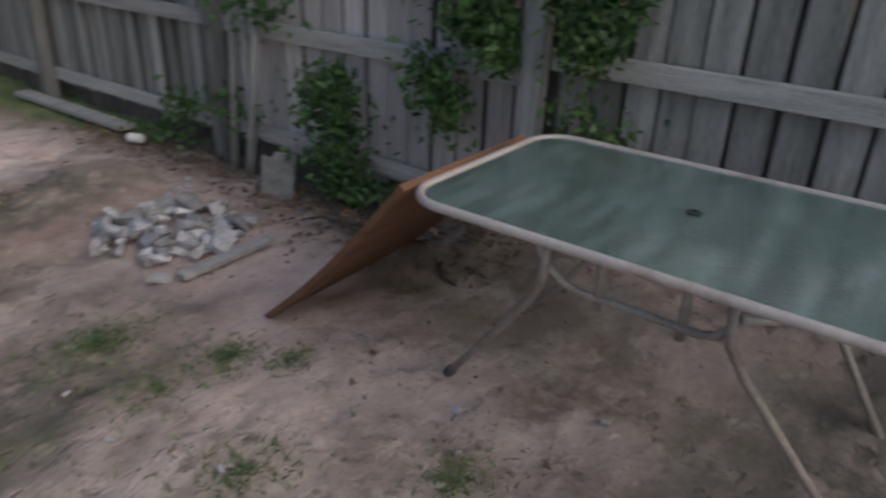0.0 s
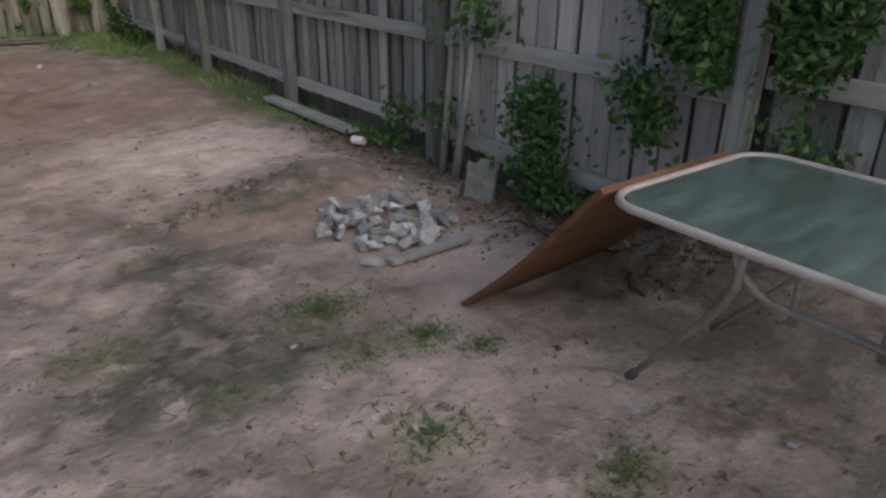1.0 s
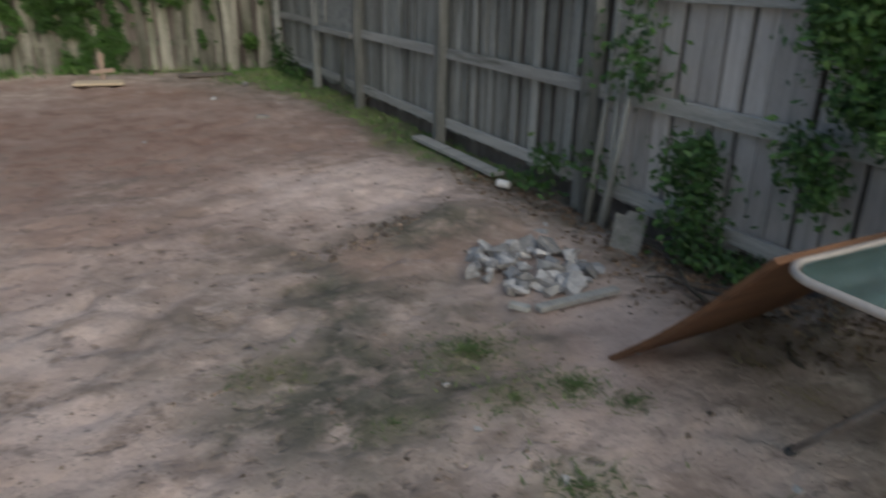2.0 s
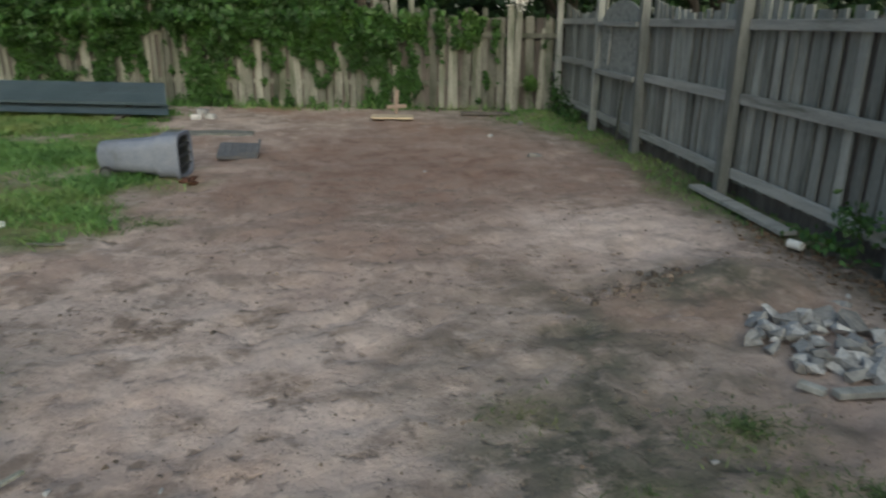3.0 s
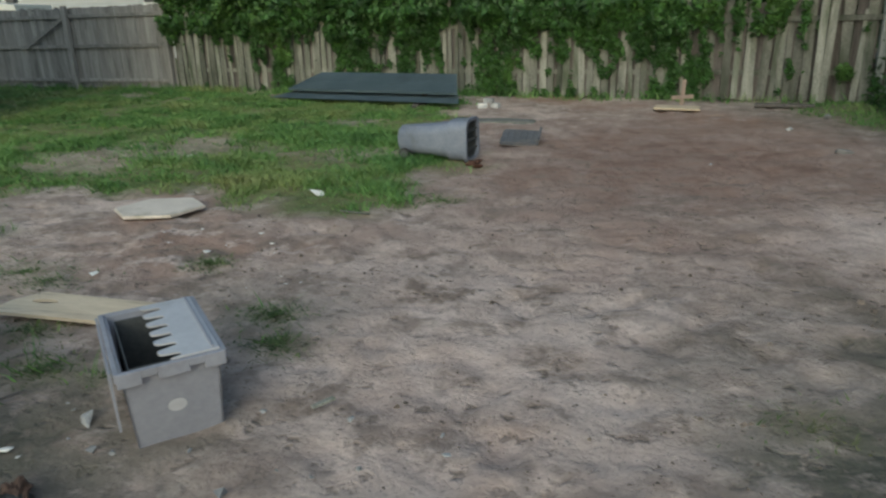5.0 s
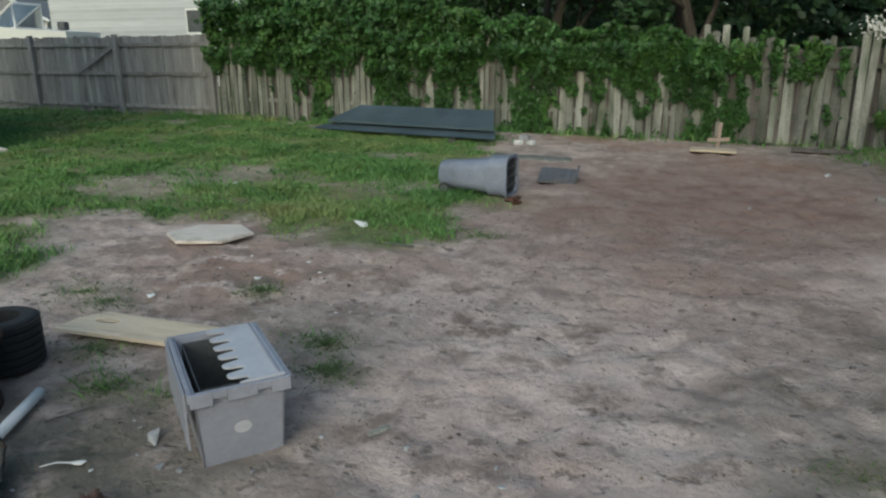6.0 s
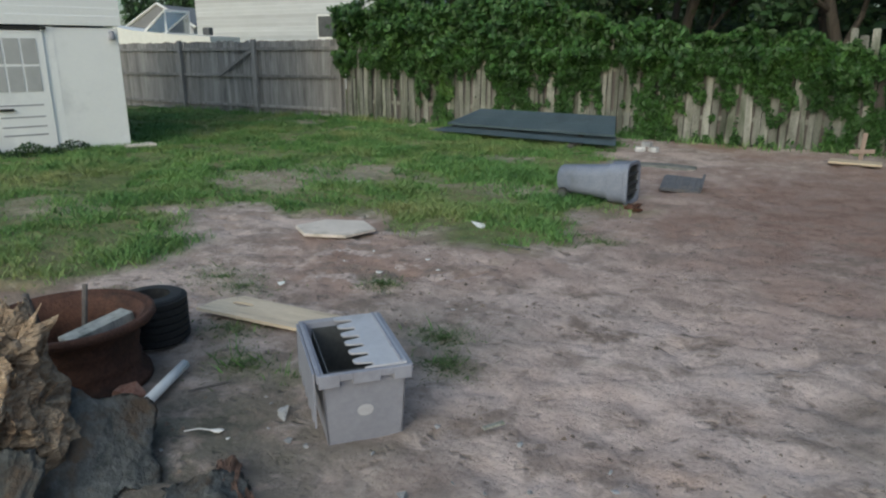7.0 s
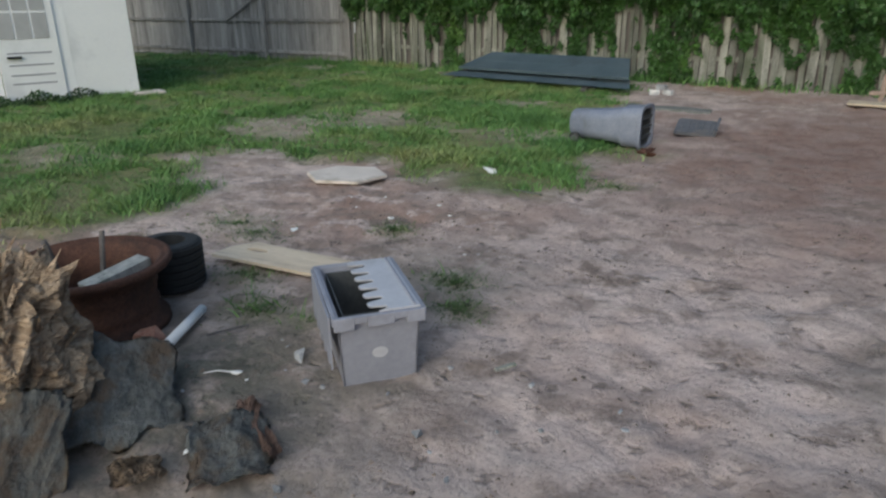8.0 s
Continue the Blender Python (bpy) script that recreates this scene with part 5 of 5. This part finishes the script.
def build_bin_lid():
    bm = bmesh.new()
    slab(bm, rounded(-0.22, 0.22, -0.2, 0.2, 0.04, 4), 0.035, 0.0, 0.012)
    ob = part("bin_lid", bm, LID_GREY)
    ob.matrix_world = pose(-0.75, 9.15, 0.06, 14, 3, 4)
    tagged(ob, "dark grey plastic lid lying on the soil", "lid")
    for k in range(5):
        bm = bmesh.new()
        box(bm, 0.014, 0.34, 0.012, pose(-0.15 + 0.075 * k, 0, 0.038), 0.003)
        part("rib", bm, LID_GREY, ob)
    bm = bmesh.new()
    box(bm, 0.03, 0.38, 0.08, pose(0.22, 0, 0.05, 0, 12, 0), 0.008)
    part("lip", bm, LID_GREY, ob)
    bm = bmesh.new()
    slab(bm, [(-0.55, -0.1), (-0.1, -0.17), (0.3, -0.1), (0.62, -0.16), (0.58, 0.1), (0.2, 0.19), (-0.15, 0.12), (-0.5, 0.16)], 0.04, 0.0, 0.01)
    ob = part("flat_stone", bm, DULL_SLAB)
    ob.matrix_world = pose(-1.5, 10.9, -0.02, 0, 0, -5) @ Matrix.Scale(1.1, 4)
    tagged(ob, "long flat grey stone sunk in the soil", "stone")


build_bin_lid()


def build_sheet_stack():
    """Dark ridged sheets lying one on another, propped at the back."""
    a, b = Vector((-6.15, 12.8, 0.1)), Vector((-2.38, 12.0, 0.1))
    t = thing("sheet_stack", pose(-4.3, 12.9, 0), "stack of dark ridged metal sheets lying by the fence", "metal sheets")
    inv = t.matrix_world.inverted()
    d = (b - a).normalized()
    back = Vector((-0.26, 0.966, 0))
    for k in range(2):
        bm = bmesh.new()
        prof = []
        n = 16
        for i in range(n + 1):
            u = i / n
            z = (0.1 + 0.1 * u if k == 0 else 0.25 + 0.25 * u) + (0.006 if i % 8 == 0 else 0.0)
            prof.append((u * 0.5 if k == 0 else 0.26 + u * 0.6, z))
        if k:
            prof.insert(0, (0.255, 0.215))
            n += 1
        for x0, x1, cut in ((0.12 * k, 3.97 - 0.02 * k, 1.1),):
            va, vb = [], []
            for u, z in prof:
                lo = a + d * (x0 + cut * u) + back * u
                hi = a + d * x1 + back * u
                va.append(bm.verts.new((lo.x, lo.y, z)))
                vb.append(bm.verts.new((hi.x, hi.y, z)))
            for i in range(n):
                bm.faces.new((va[i], vb[i], vb[i + 1], va[i + 1]))
        bmesh.ops.solidify(bm, geom=bm.faces[:], thickness=0.012)
        ob = part("sheet", bm, SHEET_METAL, t)
        ob.matrix_local = inv
    for s in (0.5, 3.3):
        p = a + d * s + back * 0.35
        bm = bmesh.new()
        box(bm, 0.12, 0.7, 0.13, bevel=0.006)
        ob = part("bearer", bm, WOOD_BROWN, t)
        ob.matrix_local = inv @ pose(p.x, p.y, 0.1, 20, 0, math.degrees(math.atan2(d.y, d.x)))


build_sheet_stack()


def build_stepping_stone():
    bm = bmesh.new()
    slab(bm, [(-0.4, 0.0), (-0.2, 0.3), (0.2, 0.3), (0.4, 0.0), (0.2, -0.3), (-0.2, -0.3)], 0.025, 0.0, 0.006)
    ob = part("hexagonal_slab", bm, PALE_STONE)
    ob.matrix_world = pose(-3.14, 5.72, 0.02, 0, 0, 18) @ Matrix.Scale(0.94, 4)
    tagged(ob, "pale hexagonal paving slab lying loose", "paving slab")


build_stepping_stone()


def build_plywood():
    bm = bmesh.new()
    grip = [(-0.2 + 0.085 * math.cos(a), 0.04 + 0.03 * math.sin(a)) for a in [math.pi * (0.75 - k / 6) for k in range(13)]]
    slab(bm, [(-0.42, -0.13), (0.5, -0.14), (0.5, 0.13), (-0.3, 0.16), (-0.328, 0.132)] + grip + [(-0.332, 0.128), (-0.4, 0.03)], 0.02)
    ob = part("plywood_offcut", bm, PLY_PALE)
    ob.matrix_world = pose(-2.22, 3.78, 0.03, 0, 0, 2)
    tagged(ob, "pale plywood offcut lying on the soil", "plywood")


build_plywood()


def build_fire_rim():
    """A rusty lorry wheel rim lying flat as a fire ring, with sticks in it."""
    t = thing("wheel_rim", pose(-2.46, 2.72, 0.0), "rusty lorry wheel rim lying flat as fire ring", "wheel rim")
    t.scale = (0.97, 0.97, 0.93)
    bm = bmesh.new()
    prof = [(0.335, 0.35), (0.35, 0.365), (0.365, 0.355), (0.375, 0.375), (0.395, 0.37), (0.4, 0.345), (0.385, 0.325), (0.345, 0.31), (0.318, 0.28), (0.308, 0.24),
            (0.314, 0.225), (0.306, 0.21), (0.3, 0.14), (0.312, 0.12), (0.304, 0.1), (0.315, 0.05), (0.35, 0.03), (0.355, 0.0), (0.3, 0.0), (0.285, 0.06), (0.28, 0.2), (0.29, 0.28), (0.31, 0.32)]
    lathe(bm, prof, 48, closed=True)
    bmesh.ops.recalc_face_normals(bm, faces=bm.faces[:])
    part("rim_shell", bm, RUST, t, smooth=True)
    bm = bmesh.new()
    lathe(bm, [(0.09, 0.1), (0.29, 0.06), (0.29, 0.075), (0.09, 0.115)], 32, closed=True)
    bmesh.ops.recalc_face_normals(bm, faces=bm.faces[:])
    part("disc", bm, RUST, t, smooth=True)
    rng = random.Random(6)
    for p, q, r in (((-2.42, 2.70, 0.08), (-2.45, 2.82, 0.47), 0.013), ((-2.68, 2.7, 0.1), (-2.61, 2.62, 0.45), 0.015), ((-2.6, 2.8, 0.12), (-2.4, 2.55, 0.17), 0.02)):
        bm = bmesh.new()
        mid = (Vector(p) + Vector(q)) / 2 + Vector((0.01, 0.01, 0))
        sweep(bm, [p, mid, q], r, 7)
        tagged(part("firewood_stick", bm, WOOD_BROWN, smooth=True), "dry brown stick standing in the rusty rim", "stick", "sticks in the rim")
    plank("firewood_block", (-2.36, 2.62, 0.25), (-2.34, 2.95, 0.29), 0.1, 0.05, WOOD_GREY, "grey timber offcut lying inside the rusty rim", "timber")


build_fire_rim()


def build_tyre():
    bm = bmesh.new()
    prof = [(0.1, 0.0), (0.16, 0.0)]
    for k in range(6):
        z = 0.02 + 0.04 * k
        prof += [(0.185, z), (0.187, z + 0.028), (0.176, z + 0.031), (0.176, z + 0.037)]
    prof += [(0.16, 0.265), (0.1, 0.265)]
    lathe(bm, prof, 40, closed=True)
    bmesh.ops.recalc_face_normals(bm, faces=bm.faces[:])
    ob = part("small_tyre", bm, RUBBER, smooth=False)
    ob.matrix_world = pose(-2.55, 3.26, 0.0, 0, 0, 0)
    tagged(ob, "small black grooved tyre lying beside the rim", "tyre")


build_tyre()


def build_stump():
    """A tall splintered stump of rotten wood with bark slabs fallen from it."""
    rng = random.Random(14)
    bm = bmesh.new()
    seg, lev = 64, 40
    rings = []
    for j in range(lev + 1):
        v = j / lev
        ring = []
        for i in range(seg):
            a = 2 * math.pi * i / seg
            h = 0.62 + 0.13 * noise.noise((math.cos(a) * 2.4, math.sin(a) * 2.4, 3.0)) + 0.06 * noise.noise((math.cos(a) * 9, math.sin(a) * 9, 1.0))
            r = 0.27 * (1 - 0.1 * v) + 0.07 * noise.noise((math.cos(a) * 2, math.sin(a) * 2, v * 2.0))
            r += 0.05 * abs(noise.noise((math.cos(a) * 3, math.sin(a) * 3, v * 7.0 + a))) + 0.03 * noise.noise((math.cos(a) * 6, math.sin(a) * 6, v * 12.0)) + 0.015 * noise.noise((math.cos(a) * 15, math.sin(a) * 15, v * 22.0))
            groove = noise.noise((a * 2.6 - v * 3.2, v * 2.2, 50.0))
            r += 0.05 * groove - 0.035 * clamp((noise.noise((a * 5.0 - v * 6.0, v * 3.0, 70.0)) - 0.1) / 0.25)
            ring.append(bm.verts.new((r * math.cos(a) - 0.03 * v, r * math.sin(a) + 0.03 * v, -0.03 + v * h)))
        rings.append(ring)
    inner = [bm.verts.new((x.co.x * 0.6, x.co.y * 0.6, x.co.z - 0.05 - 0.12 * rng.random())) for x in rings[-1]]
    floor = [bm.verts.new((x.co.x * 0.5, x.co.y * 0.5, 0.3)) for x in inner]
    rings += [inner, floor]
    for a, b in zip(rings, rings[1:]):
        for i in range(seg):
            bm.faces.new((a[i], a[(i + 1) % seg], b[(i + 1) % seg], b[i]))
    bm.faces.new(floor)
    tops = [v.co.copy() for k in (22, 28, 33, 36, 38, 39, 40) for v in rings[k]]
    ob = part("rotten_stump", bm, ROTTEN)
    ob.matrix_world = pose(-1.95, 2.0, 0.0, 0, 0, 20)
    tagged(ob, "splintered rotten brown tree stump with crumbling wood", "stump")
    for _ in range(30):
        top = rng.choice(tops)
        out = Vector((top.x + 0.08, top.y, 0)).normalized() * rng.uniform(0.015, 0.05)
        ln = rng.uniform(0.05, 0.14)
        tip = top + out + Vector((rng.uniform(-0.04, 0.04), rng.uniform(-0.04, 0.04), ln * rng.uniform(0.2, 1.0)))
        bs = bmesh.new()
        sweep(bs, [top - out * 0.6 - Vector((0, 0, ln * 0.6)), top + out * 0.15, tip], 0.01, 5, taper=[0.016, 0.013, 0.002], flat=0.5)
        part("splinter", bs, ROTTEN, ob)

    def bark(name, x, y, z, w, h, rx, ry, rz, seed, mat, label):
        b2 = bmesh.new()
        k = 26
        grid = []
        for i in range(k + 1):
            row = []
            for j in range(k + 1):
                u, v = i / k - 0.5, j / k - 0.5
                e = 1 + 0.34 * noise.noise((u * 3 + seed, v * 3, 0.0)) + 0.1 * noise.noise((u * 13 + seed, v * 13, 0.0))
                e *= 1 - 0.3 * max(0.0, 2 * math.hypot(u, v) - 1)
                row.append(b2.verts.new((u * w * e, v * h * e, 0.3 * w * (0.25 - u * u) + 0.03 * noise.noise((u * 3, v * 3, seed)) + 0.012 * noise.noise((u * 14, v * 6, seed)) + 0.006 * noise.noise((u * 30, v * 18, seed)))))
            grid.append(row)
        for i in range(k):
            for j in range(k):
                b2.faces.new((grid[i][j], grid[i + 1][j], grid[i + 1][j + 1], grid[i][j + 1]))
        bmesh.ops.solidify(b2, geom=b2.faces[:], thickness=0.014)
        o = part(name, b2, mat, smooth=True)
        o.matrix_world = pose(x, y, z, rx, ry, rz)
        tagged(o, label, "bark", "fallen bark")
    bark("bark_slab", -1.68, 2.25, 0.1, 0.42, 0.52, 24, 6, 52, 1.0, BARK, "large grey bark slab leaning against the stump")
    bark("bark_slab", -1.6, 1.8, 0.1, 0.27, 0.52, 40, 14, 40, 2.0, BARK, "dark grey bark slab propped on the rotten stump")
    bark("bark_slab", -1.1, 2.25, 0.015, 0.34, 0.42, 4, 3, 50, 3.0, BARK, "thin dark bark sheet flat on the soil")
    bark("bark_slab", -1.26, 2.0, 0.04, 0.17, 0.15, 5, 10, 80, 5.0, ROTTEN, "pale brown flake of rotten wood")
    bark("bark_slab", -1.2, 2.45, 0.03, 0.09, 0.2, 3, 6, 40, 4.0, DARK_ROT, "small curled brown bark piece on the soil")
    bark("bark_slab", -1.02, 2.35, 0.025, 0.06, 0.26, -5, 12, 58, 9.0, DARK_ROT, "narrow twisted brown bark strip on the soil")


build_stump()


def build_litter():
    """Small rubbish that can be told apart."""
    rng = random.Random(31)
    bm = bmesh.new()
    lathe(bm, [(0.02, 0), (0.025, 0), (0.025, 0.37), (0.02, 0.37)], 18, closed=True)
    bmesh.ops.recalc_face_normals(bm, faces=bm.faces[:])
    ob = part("plastic_pipe", bm, PIPE_WHITE, smooth=True)
    ob.matrix_world = pose(-1.93, 2.69, 0.03, -88, 0, 22)
    tagged(ob, "short white plastic pipe lying on the soil", "pipe")
    # spoon
    bm = bmesh.new()
    sweep(bm, [(0, 0, 0.012), (0.06, 0.004, 0.02), (0.11, 0, 0.014), (0.125, 0, 0.01), (0.145, 0, 0.008), (0.165, 0, 0.012)], 0.005, 8, flat=0.4, taper=[0.005, 0.0045, 0.005, 0.013, 0.017, 0.006])
    ob = part("plastic_spoon", bm, WHITE_PLASTIC, smooth=True)
    ob.matrix_world = pose(-1.6, 2.6, 0.005, 0, 0, 32)
    tagged(ob, "white plastic spoon lying on the soil", "spoon")
    bm = bmesh.new()
    chunk(bm, 0.14, 0.09, 0.08, rng)
    ob = part("brick_piece", bm, BRICK)
    ob.matrix_world = pose(-2.07, 2.71, 0.035, 10, 0, 20)
    tagged(ob, "broken red brick piece beside the rim", "brick")

    def scrap(name, mat, x, y, s, label, cat, flat=0.35, z=0.012):
        b2 = bmesh.new()
        chunk(b2, s * rng.uniform(0.9, 1.5), s, s * flat, rng, n=11)
        o = part(name, mat=mat, bm=b2)
        o.matrix_world = pose(x, y, z, rng.uniform(-12, 12), rng.uniform(-12, 12), rng.uniform(0, 360))
        tagged(o, label, cat, cat + " litter")
    for x, y, s in ((-2.09, 6.5, 0.12), (-1.6, 6.9, 0.06), (-1.95, 5.29, 0.04), (-2.1, 4.85, 0.045), (-2.56, 4.33, 0.05), (-1.75, 5.1, 0.03), (-4.4, 7.9, 0.05), (-1.4, 2.65, 0.02), (-1.24, 2.18, 0.025)):
        scrap("paper_scrap", WHITE_PLASTIC, x, y, s, "small crumpled white paper scrap on the ground", "paper")
    for x, y, s in ((2.65, 9.03, 0.13), (1.97, 2.82, 0.03), (2.77, 2.07, 0.03), (3.03, 1.65, 0.05), (2.9, 3.0, 0.04), (2.0, 3.15, 0.03), (2.6, 1.95, 0.03), (-1.33, 2.92, 0.07), (3.5, 4.6, 0.06), (3.55, 4.9, 0.05), (-0.55, 2.65, 0.05), (2.1, 2.45, 0.03),
                    (1.3, 8.2, 0.06), (2.35, 10.5, 0.08), (3.0, 11.6, 0.1), (3.4, 4.5, 0.09)):
        scrap("pebble", CONCRETE, x, y, s, "small pale stone lying on the soil", "stone", 0.6)
    for _ in range(22):
        scrap("pebble", CONCRETE, rng.uniform(-1.7, 0.2), rng.uniform(2.1, 3.4), rng.uniform(0.012, 0.032), "small pale stone lying on the soil", "stone", 0.6, 0.006)
    for _ in range(14):
        scrap("paper_scrap", WHITE_PLASTIC, rng.uniform(-3.0, -1.2), rng.uniform(4.2, 5.6), rng.uniform(0.01, 0.022), "small crumpled white paper scrap on the ground", "paper", 0.35, 0.006)
    plank("cardboard_scrap", (3.78, 2.5, 0.02), (3.94, 2.54, 0.03), 0.1, 0.006, PALE_STONE, "torn pale cardboard scrap under the table", "cardboard")
    plank("thin_stick", (-1.62, 5.95, 0.02), (-1.35, 5.9, 0.02), 0.02, 0.012, WOOD_PALE, "thin pale stick on the ground", "stick")
    plank("thin_stick", (-1.86, 2.86, 0.02), (-1.74, 3.02, 0.03), 0.012, 0.008, WOOD_BROWN, "thin brown stick beside the white pipe", "stick")
    plank("thin_stick", (-0.5, 3.2, 0.02), (-0.44, 3.28, 0.025), 0.022, 0.012, WOOD_PALE, "short pale wood splinter on the soil", "stick")
    # by the back fence
    plank("pale_board", (0.75, 12.2, 0.05), (1.4, 12.15, 0.04), 0.35, 0.03, PLY_PALE, "pale board lying against a block by the fence", "board")
    st = thing("marker_stake", pose(1.15, 12.48, 0), "thin pale stake with a short crosspiece by the fence", "stake")
    for nm, m, sx, sz in (("upright", pose(0, 0, 0.2, 0, 3, 0), 0.06, 0.46), ("crosspiece", pose(0, -0.03, 0.17, 0, -4, 0), 0.32, 0.06)):
        bm = bmesh.new()
        box(bm, sx, 0.03, sz, m, 0.004)
        part(nm, bm, STAKE_WOOD, st)
    plank("dark_plank", (2.2, 12.6, 0.04), (3.0, 12.5, 0.04), 0.16, 0.04, WOOD_BROWN, "dark plank lying by the back fence", "plank")
    for x, y in ((-1.95, 12.3), (-1.75, 12.35), (-1.85, 12.33)):
        bm = bmesh.new()
        box(bm, 0.16, 0.09, 0.08, bevel=0.008)
        ob = part("paving_brick", bm, CONCRETE)
        ob.matrix_world = pose(x, y, 0.04 if x != -1.85 else 0.12, 0, 0, rng.uniform(-20, 20))
        tagged(ob, "pale brick stacked beside the dark sheets", "brick", "bricks by the sheets")


build_litter()


def build_crumbs():
    """Clods and crumbs strewn over the soil."""
    rng = random.Random(41)
    bm_v, bm_f = [], []
    made = 0
    while made < 2200:
        x, y = rng.uniform(-2.8, 3.9), rng.uniform(1.2, 8.0)
        if rng.random() < (y - 1.2) / 9 or turf_at(x, y) > 0.4:
            continue
        if noise.noise((x * 1.6, y * 1.6, 17.0)) + rng.uniform(-0.4, 0.25) < 0:
            continue
        s = 0.003 + 0.012 * rng.random() ** 4
        z = ground_z(x, y) + s * 0.2
        k = len(bm_v)
        a = rng.uniform(0, 6.28)
        for i in range(3):
            b = a + i * 2.094 + rng.uniform(-0.4, 0.4)
            bm_v.append((x + s * 1.4 * math.cos(b), y + s * 1.4 * math.sin(b), z - s * 0.4))
        bm_v.append((x + rng.uniform(-0.5, 0.5) * s, y + rng.uniform(-0.5, 0.5) * s, z + s * rng.uniform(0.6, 1.2)))
        bm_f += [(k, k + 1, k + 3), (k + 1, k + 2, k + 3), (k + 2, k, k + 3)]
        made += 1
    for _ in range(350):
        x, y = rng.gauss(1.0, 0.6), rng.uniform(1.5, 3.6)
        s, a = rng.uniform(0.003, 0.011), rng.uniform(0, 6.28)
        z = ground_z(x, y) + 0.004
        k = len(bm_v)
        for i in range(3):
            b = a + i * 2.094 + rng.uniform(-0.5, 0.5)
            bm_v.append((x + s * math.cos(b), y + s * math.sin(b), z + rng.uniform(0, 0.008)))
        bm_f.append((k, k + 1, k + 2))
    for _ in range(150):
        u = rng.random()
        x, y = 1.9 + 0.95 * u + rng.gauss(0, 0.1), 4.76 + 0.36 * u + 0.05 * math.sin(u * 11) - abs(rng.gauss(0, 0.09))
        s, a = 0.006 + 0.024 * rng.random() ** 3, rng.uniform(0, 6.28)
        z = ground_z(x, y)
        k = len(bm_v)
        for i in range(5):
            b = a + i * 1.257 + rng.uniform(-0.3, 0.3)
            bm_v.append((x + s * math.cos(b), y + s * math.sin(b), z - 0.004))
        for i in range(5):
            b = a + i * 1.257 + rng.uniform(-0.3, 0.3)
            bm_v.append((x + s * 0.7 * math.cos(b), y + s * 0.7 * math.sin(b), z + s * rng.uniform(0.5, 0.9)))
        for i in range(5):
            bm_f.append((k + i, k + (i + 1) % 5, k + 5 + (i + 1) % 5, k + 5 + i))
        bm_f.append(tuple(k + 5 + i for i in range(5)))
    me = bpy.data.meshes.new("soil_crumbs")
    me.from_pydata(bm_v, [], bm_f)
    tagged(mesh_part("soil_crumbs", me, SOIL_CLOD), "loose dark clods and crumbs of soil", "soil crumbs", kind="stuff")


build_crumbs()
